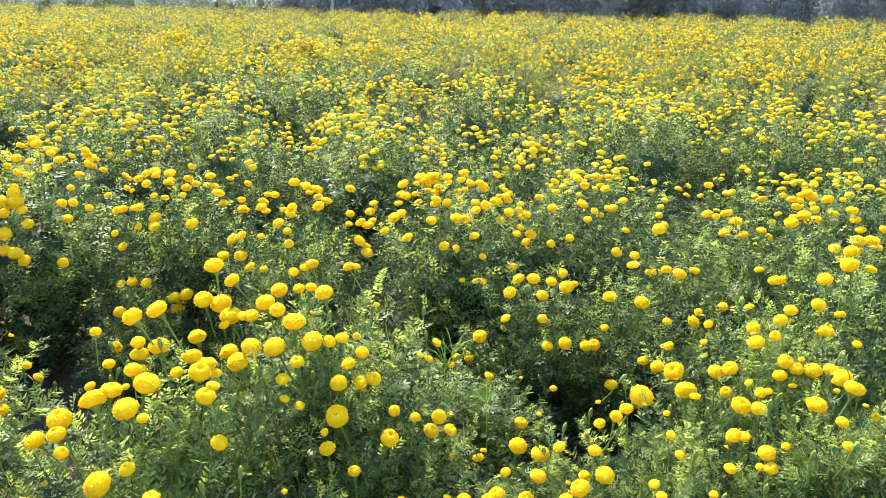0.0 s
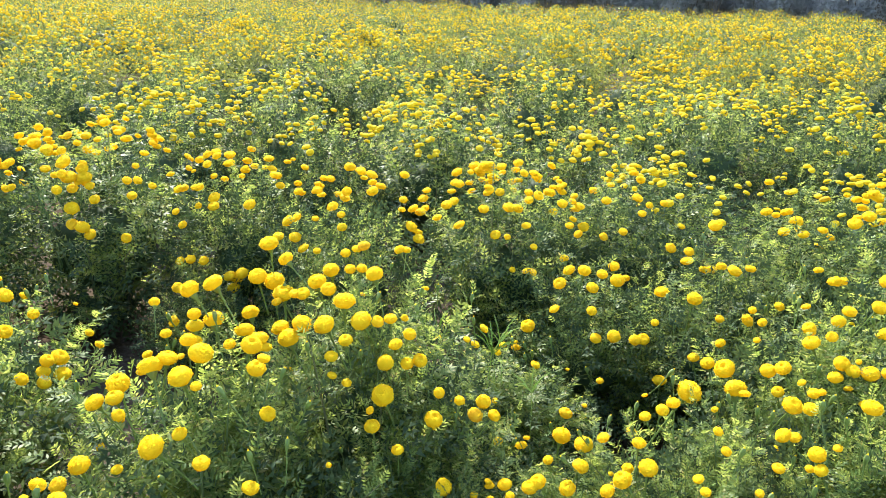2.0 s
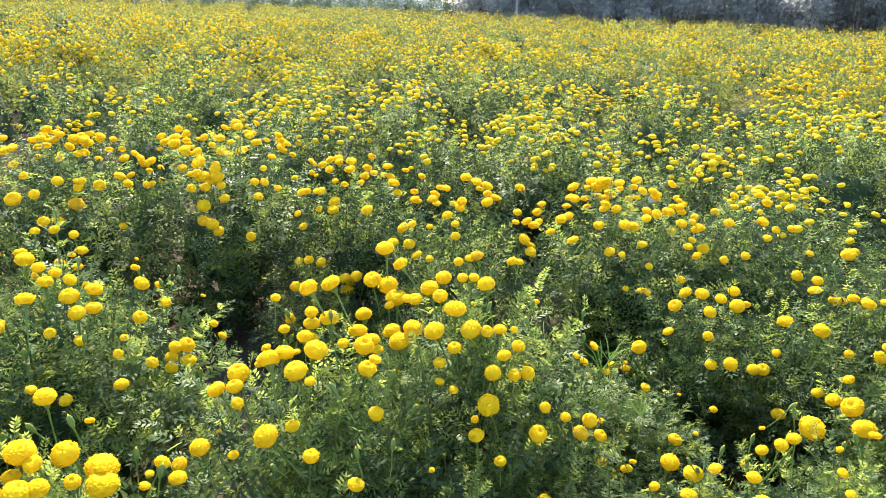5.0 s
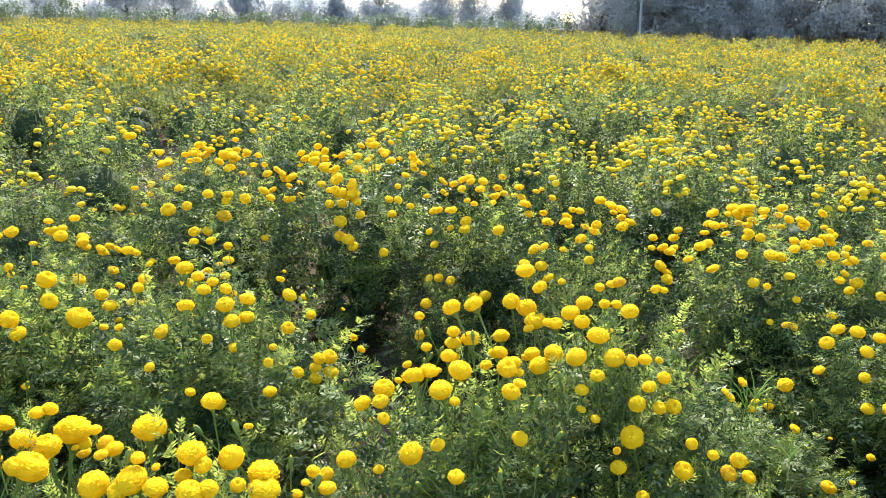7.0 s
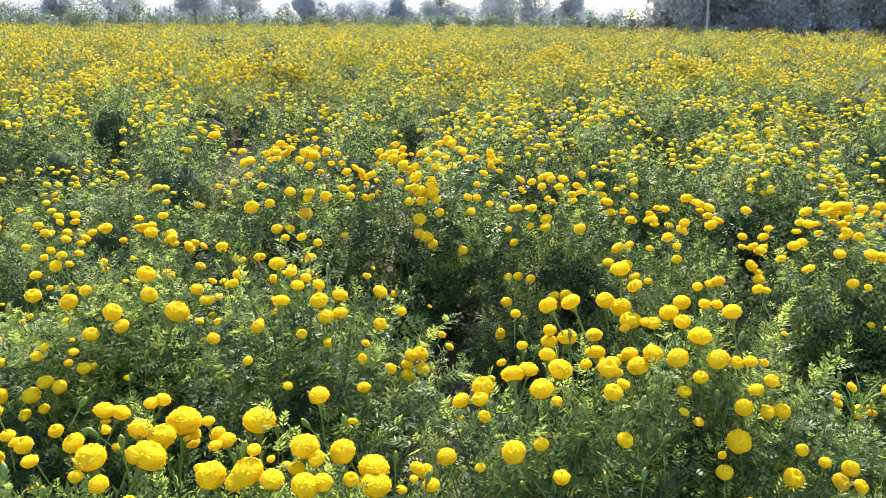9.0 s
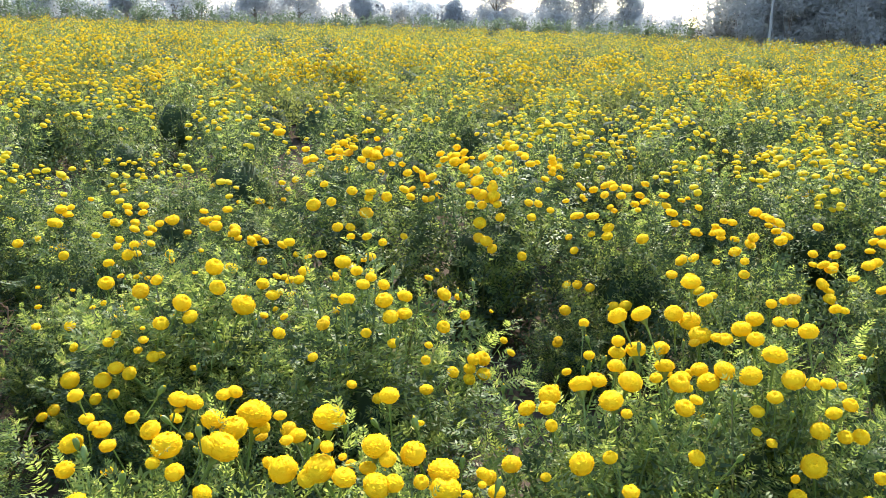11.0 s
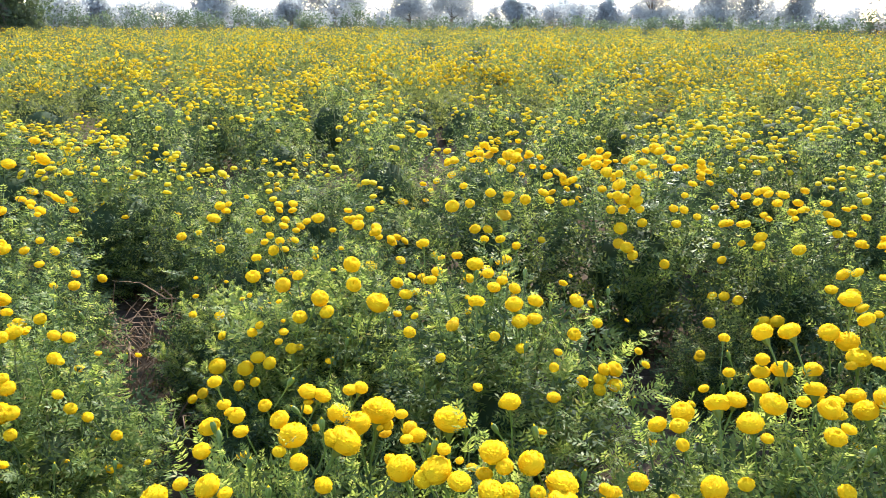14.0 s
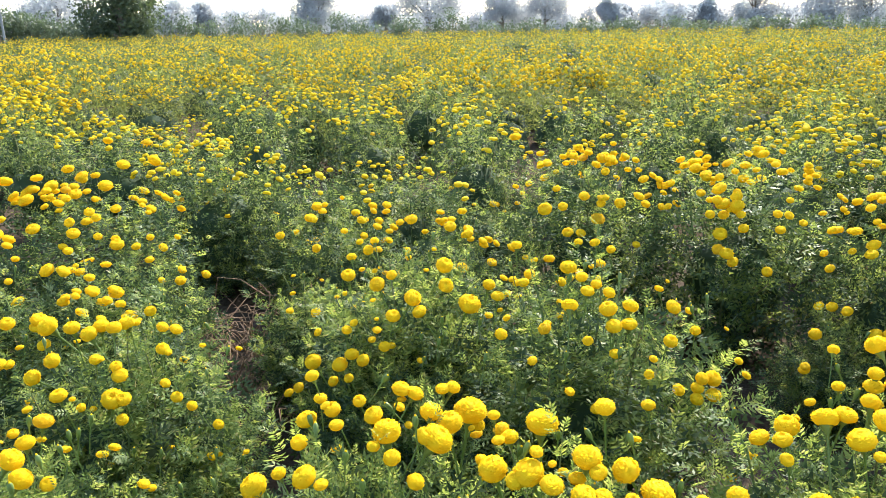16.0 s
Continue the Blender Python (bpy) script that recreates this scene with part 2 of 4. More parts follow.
def inner_mesh(seed, count, pairs, length, shade_core=0.42):
    """Leaves deep in a bush, coloured dark for shade, round a solid core."""
    rng = np.random.default_rng(seed)
    d = unit(rng.normal(0, 1, (count, 3)))
    p = np.array([0, 0, 0.42 * TALL]) + d * np.array([WIDE, WIDE, 0.5 * TALL]) * rng.uniform(0.30, 0.84, (count, 1)) ** 0.6
    p[:, 2] = np.maximum(p[:, 2], 0.05)
    way = unit(d + rng.normal(0, 0.6, (count, 3)))
    nrm = unit(np.cross(way, rng.normal(0, 1, (count, 3))))
    # Unseen solid core, added to block the sun and darken the bush's sides.
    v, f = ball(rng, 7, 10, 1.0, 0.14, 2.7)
    v = v / np.array([1, 1, 0.74]) * np.array([WIDE, WIDE, 0.5 * TALL]) * shade_core + np.array([0, 0, 0.40 * TALL])
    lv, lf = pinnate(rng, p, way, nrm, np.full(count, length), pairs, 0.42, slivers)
    return mesh_of("inner_foliage", np.concatenate([lv, v]), [lf, f + len(lv)], [INNER_SHADE])


def ball(rng, rings, seg, radius, rough, low=2.4):
    ph = np.linspace(0.12, low, rings)[:, None]
    th = np.arange(seg)[None, :] * 2 * np.pi / seg + (np.arange(rings)[:, None] % 2) * np.pi / seg
    r = radius * (1 + rng.uniform(-rough, rough, (rings, seg)))
    v = np.stack([r * np.sin(ph) * np.cos(th), r * np.sin(ph) * np.sin(th), 0.74 * r * np.cos(ph)], -1).reshape(-1, 3)
    i, j = np.arange(seg), (np.arange(seg) + 1) % seg
    f = np.concatenate([np.stack([k * seg + i, (k + 1) * seg + i, (k + 1) * seg + j, k * seg + j], 1) for k in range(rings - 1)])
    return v, f


def pompon(seed, level):
    """A double bloom of unit width, its crown at +z: a full cushion of small ruffled petals, in some sunken at the middle."""
    rng = np.random.default_rng(seed)
    rings, seg = ((6, 8), (7, 12), (9, 18))[level]
    flat = (0.66, 0.70, 0.80)[level]
    dent = rng.uniform(0.0, 0.45) if level else 0.1
    v, f = ball(rng, rings, seg, 0.5 if level == 0 else 0.475, (0.05, 0.04, 0.035)[level], 2.5)
    v = v * np.array([1, 1, flat / 0.74])
    crown = [[0, 0, 0.49 * flat]]
    v = np.concatenate([v, crown])
    v[:, 2] -= dent * 0.5 * np.exp(-np.sum(v[:, :2] ** 2, 1) / 0.012) * (v[:, 2] > 0)
    cap = np.stack([np.arange(seg), (np.arange(seg) + 1) % seg, np.full(seg, rings * seg)], 1)
    if level == 0:
        return mesh_of("flower_head", v, [f, cap], [FIELD_PETAL, CALYX], [0] * (len(f) - seg) + [1] * seg + [0] * seg, [True] * (len(f) + seg))
    pieces = []
    rows = ((14, 8), (34, 13), (54, 17), (74, 19), (94, 18)) if level == 1 else ((9, 8), (21, 15), (33, 21), (45, 26), (57, 30), (69, 32), (81, 33), (94, 31), (108, 26))
    for ph, n in rows:
        p = np.radians(ph + rng.normal(0, 3.0, n))
        a = np.arange(n) * 2 * np.pi / n + rng.uniform(0, 6.3) + rng.normal(0, 0.07, n)
        d = np.stack([np.sin(p) * np.cos(a), np.sin(p) * np.sin(a), np.cos(p)], 1)
        side = unit(np.cross(d, np.array([0.01, 0.02, 1.0])))
        up = np.cross(side, d)
        reach = 0.5 * rng.uniform(0.93, 1.06, n)[:, None]
        w = np.full((n, 1), 0.054 if level == 2 else 0.085) * rng.uniform(0.75, 1.25, (n, 1))
        lo = d * reach * 0.86 - up * w * 0.8
        hi = unit(d + up * rng.uniform(0.02, 0.10, (n, 1))) * reach
        lift = d * w * rng.uniform(-0.42, 0.42, (n, 1))
        q = np.stack([lo, hi * 0.965 + side * w + lift - up * w * 0.3, hi + up * w * 0.35, hi * 0.965 - side * w - lift - up * w * 0.3], 1) * np.array([1, 1, flat])
        q[..., 2] -= dent * 0.5 * np.exp(-np.sum(q[..., :2] ** 2, -1) / 0.012) * (q[..., 2] > 0)
        pieces.append((q.reshape(-1, 3), np.arange(n)[:, None] * 4 + np.arange(4)))
    pv, pf = join(pieces)
    m = len(pf)
    return mesh_of("flower_head", np.concatenate([pv, v]), [pf, f + len(pv), cap + len(pv)], [PETAL, PETAL_DEEP],
                   [0] * m + [1] * (len(f) + seg), [False] * m + [True] * (len(f) + seg))


def stalk_mesh(seed):
    """Green cup and stalk under a bloom of unit width."""
    rng = np.random.default_rng(seed)
    b = rng.normal(0, 0.14, 2)
    p = np.array([[[0, 0, -0.12], [0, 0, -0.30], [0, 0, -0.52], [0.02, 0, -0.66], [b[0] * 0.5, b[1] * 0.5, -1.6], [b[0], b[1], -3.0]]])
    v, f = tubes(p, np.array([0.24, 0.23, 0.13, 0.06, 0.04, 0.04]), 6)
    return mesh_of("stalk", v, f, [CALYX])


def bud_mesh():
    p = np.array([[[0, 0, 0.030], [0, 0, 0.024], [0, 0, 0.010], [0, 0, -0.004], [0, 0, -0.012], [0.004, 0, -0.06], [0.002, 0.006, -0.13]]])
    v, f = tubes(p, np.array([0.004, 0.0085, 0.0095, 0.007, 0.003, 0.002, 0.002]), 6)
    tip = np.concatenate([v[:6] + np.array([0, 0, 0.0]), [[0, 0, 0.037]]])
    i = np.arange(6)
    t = np.stack([i, (i + 1) % 6, np.full(6, 6)], 1) + len(v)
    return mesh_of("bud", np.concatenate([v, tip]), [f, t], [CALYX, PETAL], [0] * len(f) + [1] * 6)


NEAR = [bush_meshes(11 + k, 150, 20, 4, 0.056) for k in range(4)]
MIDDLE = [bush_meshes(31 + k, 105, 14, 3, 0.064, 3, 0.38, slivers) for k in range(4)]
BEYOND = [bush_meshes(51 + k, 90, 10, 2, 0.070, 3, 0.40, slivers) for k in range(4)]
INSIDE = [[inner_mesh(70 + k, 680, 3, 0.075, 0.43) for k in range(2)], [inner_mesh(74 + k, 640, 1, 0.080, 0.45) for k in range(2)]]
FINE = [pompon(80 + k, 2) for k in range(7)]
MEDIUM = [pompon(86 + k, 1) for k in range(4)]
COARSE = [pompon(90 + k, 0) for k in range(4)]
HEADS = (COARSE, MEDIUM, FINE)
STALKS = [stalk_mesh(95 + k) for k in range(3)]
BUD = bud_mesh()
dice = random.Random(5)


def bloom(bush, at, width, level):
    """A bloom at a place relative to the foot of its bush."""
    at = Vector(at)
    axis = Vector((at.x, at.y, 0)) * (0.7 if level else 0.4) + Vector((0, 0, 0.5)) + Vector((dice.gauss(0, 0.12), dice.gauss(0, 0.12), 0))
    turn = axis.to_track_quat("Z", "Y") @ Euler((0, 0, dice.uniform(0, 6.3))).to_quaternion()
    head = child("flower_head", dice.choice(HEADS[level]), bush, at, turn, (width, width, width * dice.uniform(0.85, 1.1) * (0.92, 0.95, 1.0)[level]))
    if level == 2:
        child("stalk", dice.choice(STALKS), head, (0, 0, 0), None, (1, 1, 1), "green cup and thin stalk")
    return head


def blooms(bush, rows):
    """Blooms by place, in centimetres from the bush's foot, and width in millimetres."""
    for x, y, z, w in rows:
        bloom(bush, (x / 100, y / 100, z / 100), w / 1000, 2 if math.hypot(bush.location.x, bush.location.y) < 2.9 else 1)


def marigold_bush(x, y, height, radius, kit, label, flowers=0, level=0, buds=0):
    bush = tagged(new("marigold_bush"), label, "flowering plant", "marigold bushes in the field")
    bush.location = (x, y, 0)
    leaves, stem, tip, _ = kit
    size = (radius / WIDE, radius / WIDE, height / TALL)
    turn = Euler((0, 0, dice.uniform(0, 6.3))).to_quaternion()
    child("foliage", leaves, bush, (0, 0, 0), turn, size)
    child("stem", stem, bush, (0, 0, 0), turn, size, "thin branching green stems")
    child("inner_foliage", dice.choice(INSIDE[0 if len(tip) > 100 else 1]), bush, (0, 0, 0), turn, size, "dense inner leaves, shade in their colour, round a solid core")
    for n in range(flowers + buds):
        z, a = dice.uniform(0.36, 1.0) ** 0.55, dice.uniform(0, 2 * math.pi)
        s, k = math.sqrt(1 - z * z), dice.uniform(0.96, 1.12)
        p = Vector((radius * k * s * math.cos(a), radius * k * s * math.sin(a), height * (0.45 + 0.55 * k * z) + dice.uniform(-0.02, 0.05)))
        if n < flowers and level == 2:
            bloom(bush, p, min(0.036, max(0.014, dice.gauss(0.024, 0.006))), 1)
        elif n < flowers:
            bloom(bush, p, min(0.068, max(0.028, dice.gauss(0.043, 0.007) if level else dice.gauss(0.041, 0.007))), level)
        else:
            child("bud", BUD, bush, p + Vector((0, 0, 0.02)), Euler((dice.gauss(0, 0.25), dice.gauss(0, 0.25), 0)).to_quaternion(), (0.62, 0.62, 0.62))
    return bush


FULL = "leafy marigold bush crowded with bright yellow pompon blooms"
SPARSE = "low leafy marigold bush with few small yellow blooms"
LEGGY = "loose leggy marigold bush with scattered yellow blooms"
bush = marigold_bush(-0.66, 1.62, 0.79, 0.40, NEAR[0], FULL, 14, 2, 14)
blooms(bush, [(-3, 17, 91, 51), (-8, 15, 90, 48), (4, 17, 79, 49), (-3, 16, 82, 51), (10, 3, 82, 48), (9, 13, 79, 39), (1, -4, 83, 54), (-1, -11, 81, 53), (-9, -7, 81, 55), (-6, -5, 82, 45), (-7, 14, 81, 43), (-7, 14, 84, 34), (-4, 2, 83, 38), (-13, 11, 80, 29), (5, 3, 82, 29), (13, -4, 80, 43), (18, -14, 75, 34), (-2, -25, 73, 51), (3, -23, 75, 31), (-14, -14, 77, 39)])
blooms(bush, [(-15, -10, 78, 50), (-19, -13, 75, 42), (3, -13, 80, 25), (-11, -19, 76, 28), (-15, 11, 88, 26), (-22, -25, 63, 36), (-17, -25, 68, 43)])
bush = marigold_bush(-0.36, 2.02, 0.83, 0.40, NEAR[1], FULL, 14, 2, 14)
blooms(bush, [(-26, 5, 81, 58), (-30, 3, 83, 51), (-12, -4, 85, 51), (-10, 5, 85, 47), (-23, 7, 87, 45), (-27, 5, 92, 54), (-22, -1, 80, 60), (-15, -8, 83, 39), (-3, -14, 84, 58), (-8, -9, 85, 41), (3, -2, 87, 48), (-2, 12, 90, 38), (-4, 12, 89, 29), (-7, 11, 88, 29), (-1, 2, 87, 31), (2, -19, 81, 53), (-7, -20, 80, 54), (6, -19, 81, 34), (9, -17, 81, 34), (14, -19, 78, 34)])
blooms(bush, [(11, -23, 77, 36), (17, -23, 73, 36), (9, -32, 68, 55), (7, -36, 62, 38), (-32, 1, 73, 49), (-16, -20, 76, 55), (-19, -16, 77, 44), (-13, -18, 79, 52), (9, -27, 74, 41), (14, -25, 73, 33), (-1, -24, 78, 36), (-4, -27, 75, 33), (21, -30, 61, 45), (31, -22, 58, 41), (33, -17, 59, 39), (36, -15, 54, 36), (27, -24, 63, 28), (22, -26, 66, 28), (13, -36, 56, 30), (24, -34, 45, 43)])
blooms(bush, [(10, 13, 89, 26), (8, 13, 89, 32), (-4, 1, 87, 31)])
bush = marigold_bush(-1.52, 1.86, 0.83, 0.48, NEAR[2], FULL, 14, 2, 14)
blooms(bush, [(40, -3, 67, 46), (39, -7, 68, 36), (42, -6, 64, 42), (40, -11, 64, 35), (41, 15, 62, 28), (38, 16, 65, 25), (-8, -32, 74, 36), (-22, -18, 78, 42), (6, -20, 83, 48), (-9, -1, 86, 53), (1, -8, 87, 37), (-27, -4, 90, 37), (6, -12, 85, 40), (15, -15, 83, 51), (11, -9, 85, 36), (6, -8, 86, 33), (18, -9, 83, 45), (19, -18, 80, 44), (21, -14, 80, 44), (24, 3, 81, 44)])
blooms(bush, [(31, 3, 76, 30), (30, -8, 76, 38), (26, 8, 79, 24), (4, -28, 78, 38), (23, -23, 75, 31), (34, -24, 65, 37), (37, -15, 67, 34), (39, -9, 66, 35), (25, -33, 64, 33), (-17, -12, 82, 35), (-19, -7, 83, 36), (49, 6, 44, 28), (49, -6, 43, 27), (-9, 12, 91, 33), (-13, 9, 91, 29), (-5, 15, 89, 29), (-23, 0, 85, 25)])
bush = marigold_bush(-2.08, 1.66, 0.81, 0.44, NEAR[3], FULL, 14, 2, 14)
blooms(bush, [(27, -3, 75, 70), (20, -6, 80, 47), (12, 1, 83, 56), (17, -17, 78, 53), (21, -18, 75, 45), (23, 10, 77, 41), (4, -20, 80, 49), (5, -15, 82, 35), (16, -24, 74, 44), (-19, -5, 83, 39), (-12, -19, 79, 48), (-22, -10, 81, 35), (-2, -41, 59, 53), (9, -39, 61, 48), (11, -36, 64, 44), (15, -35, 63, 40), (19, -30, 67, 36), (8, -41, 56, 34), (13, -39, 58, 30), (-8, -43, 49, 36)])
blooms(bush, [(-14, -43, 45, 33), (-6, -36, 66, 28), (5, -33, 69, 31), (6, -31, 71, 27), (-14, -31, 69, 33), (-18, -3, 86, 31), (-15, 1, 86, 27), (-21, -7, 86, 27)])
bush = marigold_bush(-0.98, 1.04, 0.83, 0.33, NEAR[0], FULL, 14, 2, 14)
blooms(bush, [(-3, 13, 88, 41), (-12, 6, 84, 63), (-18, -1, 86, 25), (-17, 0, 83, 32), (-14, -1, 83, 34), (4, -2, 87, 50), (7, -3, 86, 31), (9, 2, 85, 46), (14, 4, 82, 57), (16, 1, 81, 56), (-2, -10, 85, 56), (-9, -11, 83, 52), (3, -10, 85, 41), (10, -6, 84, 36), (13, -2, 83, 27), (8, -8, 84, 48), (-3, -12, 84, 35), (14, 21, 72, 31), (17, 21, 69, 36)])
bush = marigold_bush(-1.32, 0.88, 0.82, 0.33, NEAR[1], FULL, 14, 2, 14)
blooms(bush, [(1, 19, 85, 32), (4, 21, 80, 70), (7, 12, 82, 55), (5, 22, 77, 35), (4, 10, 84, 45), (11, 5, 83, 64), (10, 3, 84, 39), (-4, 13, 84, 38), (-17, -3, 89, 30), (-16, -2, 84, 28), (-12, -2, 83, 35), (-11, 4, 83, 28), (-6, 11, 85, 40), (0, 17, 85, 31), (-17, -5, 80, 45), (-9, -12, 81, 34), (0, -1, 86, 39), (5, -2, 85, 55), (10, -5, 83, 33), (6, -6, 84, 25)])
blooms(bush, [(-15, -19, 72, 54), (-7, -18, 78, 29), (0, -17, 80, 47), (15, -4, 80, 33)])
bush = marigold_bush(-1.85, 3.52, 0.92, 0.54, MIDDLE[2], FULL, 64, 1, 2)
blooms(bush, [(3, -32, 86, 70), (8, -38, 81, 68), (14, -37, 81, 63), (12, -34, 84, 53), (20, -42, 73, 47), (12, -46, 70, 62), (17, -49, 63, 62), (20, -49, 60, 51), (13, -49, 64, 52), (32, -43, 57, 46), (32, -27, 78, 42), (37, -24, 75, 37), (-15, -20, 91, 56), (-7, -26, 90, 55), (-28, -7, 89, 53), (17, -39, 78, 41)])
bush = marigold_bush(-2.50, 3.22, 0.90, 0.50, MIDDLE[3], FULL, 54, 1, 2)
blooms(bush, [(0, -51, 51, 33), (3, -41, 73, 70), (11, -38, 75, 48), (27, -33, 71, 69), (31, -22, 77, 54), (34, -11, 79, 55), (25, -28, 77, 43), (18, -43, 65, 53), (23, -40, 65, 48), (42, -24, 60, 37), (-34, -20, 101, 65)])
bush = marigold_bush(-1.14, 3.50, 0.84, 0.40, MIDDLE[0], FULL, 34, 1, 2)
blooms(bush, [(4, -41, 42, 55), (9, -40, 43, 59), (21, -17, 76, 41), (-21, -20, 74, 47), (-23, -26, 65, 36), (-18, -32, 61, 41), (-13, -39, 48, 46), (-7, -40, 48, 45), (-19, -36, 46, 41)])
bush = marigold_bush(-0.60, 3.18, 0.80, 0.38, MIDDLE[1], FULL, 30, 1, 2)
blooms(bush, [(-17, -26, 66, 50), (-13, -30, 63, 49), (1, -16, 80, 45), (23, -9, 74, 32), (-18, -19, 72, 46), (22, 10, 84, 44), (31, -12, 62, 32), (-1, 8, 87, 53)])
bush = marigold_bush(0.04, 3.32, 0.84, 0.44, MIDDLE[2], FULL, 54, 1, 2)
blooms(bush, [(2, -28, 78, 54), (14, -19, 81, 46), (10, -23, 80, 41), (-23, -20, 76, 51), (-8, -28, 77, 45), (-3, -36, 69, 44), (-6, 4, 88, 49), (-1, 1, 88, 49), (9, -32, 72, 40), (12, -41, 56, 35), (4, -42, 57, 26), (-33, 6, 75, 40), (12, -37, 65, 31)])
bush = marigold_bush(0.02, 2.32, 0.46, 0.40, NEAR[3], SPARSE, 14, 2, 14)
blooms(bush, [(20, -20, 41, 42), (0, -32, 38, 27)])
bush = marigold_bush(0.20, 1.80, 0.44, 0.36, NEAR[0], SPARSE, 14, 2, 14)
blooms(bush, [(-1, 15, 44, 52), (4, 8, 46, 50), (2, -2, 46, 42), (-6, 0, 46, 27), (-9, -8, 45, 41), (-11, -9, 44, 41), (-17, -7, 43, 38), (-2, -10, 45, 41)])
bush = marigold_bush(0.52, 3.52, 0.80, 0.44, MIDDLE[1], FULL, 18, 1, 2)
blooms(bush, [(-6, -37, 64, 38), (23, -33, 59, 49), (-4, -24, 76, 44), (-17, -18, 76, 35)])
bush = marigold_bush(0.40, 2.80, 0.62, 0.38, MIDDLE[2], LEGGY, 6, 1, 2)
blooms(bush, [(-27, -20, 47, 53), (-6, -25, 56, 36), (-5, -32, 49, 39), (1, -32, 50, 47), (8, -32, 49, 40), (11, -31, 49, 44), (-7, -7, 64, 50), (4, -4, 65, 42), (4, -13, 63, 53), (-5, -16, 61, 45), (-1, -10, 64, 41), (-12, 14, 61, 36)])
bush = marigold_bush(0.76, 2.74, 0.64, 0.38, MIDDLE[3], LEGGY, 8, 1, 2)
blooms(bush, [(-21, -22, 54, 28), (-10, -33, 47, 39), (-20, -33, 38, 47), (-8, -19, 62, 53), (6, 1, 67, 39)])
bush = marigold_bush(1.12, 3.05, 0.76, 0.42, MIDDLE[0], LEGGY, 9, 1, 2)
blooms(bush, [(-34, -2, 63, 42), (-2, 12, 89, 40)])
bush = marigold_bush(1.50, 3.10, 0.82, 0.42, MIDDLE[1], FULL, 28, 1, 2)
blooms(bush, [(0, 2, 86, 70), (-9, -14, 82, 54)])
bush = marigold_bush(1.32, 2.42, 0.82, 0.40, MIDDLE[2], FULL, 10, 1, 2)
blooms(bush, [(-20, -18, 74, 46), (-4, -3, 86, 49), (4, 8, 86, 51), (-8, -10, 84, 55), (-16, -12, 80, 47)])
bush = marigold_bush(0.98, 2.16, 0.72, 0.38, NEAR[3], LEGGY, 14, 2, 14)
blooms(bush, [(-34, 5, 55, 43), (-32, -4, 58, 60), (-31, -12, 56, 62), (-24, -14, 63, 44), (-21, -16, 65, 44), (-13, -12, 71, 48), (-12, -7, 73, 38), (-10, -22, 66, 40), (-6, -22, 68, 40), (-2, -23, 68, 47), (3, -23, 68, 44), (-8, -20, 69, 44), (8, -9, 73, 43), (1, -1, 76, 40), (-4, -6, 75, 39), (-23, -20, 60, 33), (-18, 19, 67, 27), (-20, 5, 69, 29), (-29, 11, 59, 33)])
bush = marigold_bush(0.92, 1.72, 0.70, 0.34, NEAR[0], FULL, 14, 2, 14)
blooms(bush, [(-20, 8, 65, 49), (-18, 3, 67, 36), (6, 11, 71, 52), (4, 2, 73, 50), (-8, -4, 72, 48), (-21, -10, 63, 40), (-21, -13, 61, 31), (-25, -1, 62, 39), (-15, 9, 68, 31), (-5, -10, 71, 29)])
bush = marigold_bush(0.52, 1.76, 0.62, 0.30, NEAR[1], FULL, 14, 2, 14)
blooms(bush, [(-2, 14, 62, 66), (-8, 6, 63, 36), (-15, 4, 60, 30), (-11, 4, 62, 33), (-17, -12, 56, 45), (-22, -10, 51, 48), (-18, -5, 58, 34), (-25, -9, 47, 37)])
bush = marigold_bush(-2.44, 0.84, 0.72, 0.42, NEAR[2], FULL, 14, 2, 14)
blooms(bush, [(25, -15, 64, 59), (27, -13, 64, 42), (21, -11, 68, 43), (13, -14, 71, 34), (19, -11, 70, 33), (-19, -16, 72, 64), (-10, -12, 73, 48), (1, -11, 74, 49), (0, -7, 75, 46), (3, -1, 75, 49), (4, -5, 75, 46), (19, 2, 71, 37), (11, 6, 74, 35), (13, 9, 73, 38), (-14, 4, 75, 34), (-4, 9, 74, 37), (15, -25, 65, 47), (22, -22, 63, 26), (30, -15, 60, 32), (3, -22, 70, 45)])
blooms(bush, [(-18, -18, 67, 42), (34, 2, 59, 29), (32, -1, 62, 33), (28, -2, 65, 29), (38, 7, 53, 30), (1, -27, 66, 46)])
bush = marigold_bush(-1.92, 0.34, 0.74, 0.34, NEAR[3], FULL, 14, 2, 14)
blooms(bush, [(9, 3, 76, 50), (4, 7, 76, 40), (14, 3, 74, 46), (16, 7, 72, 31), (-9, 14, 73, 46)])
bush = marigold_bush(-2.02, 0.72, 0.46, 0.34, NEAR[0], SPARSE, 14, 2, 14)
bush = marigold_bush(-3.98, 1.26, 0.84, 0.56, MIDDLE[1], FULL, 60, 1, 2)
blooms(bush, [(46, -3, 68, 63), (37, -17, 74, 58), (25, -29, 76, 59), (51, 22, 52, 43), (45, 36, 45, 45), (-7, -10, 87, 70), (-16, -13, 90, 60), (-10, 5, 89, 70), (11, 8, 87, 69), (-16, -18, 84, 70), (-12, 0, 93, 60), (-4, 23, 93, 66), (2, 36, 94, 70), (1, 34, 103, 54), (-6, 18, 105, 48), (-18, -26, 90, 70), (15, -7, 86, 62), (31, 4, 80, 49), (30, 20, 77, 50), (48, 16, 63, 43)])
blooms(bush, [(45, 12, 68, 37), (42, -9, 72, 37)])
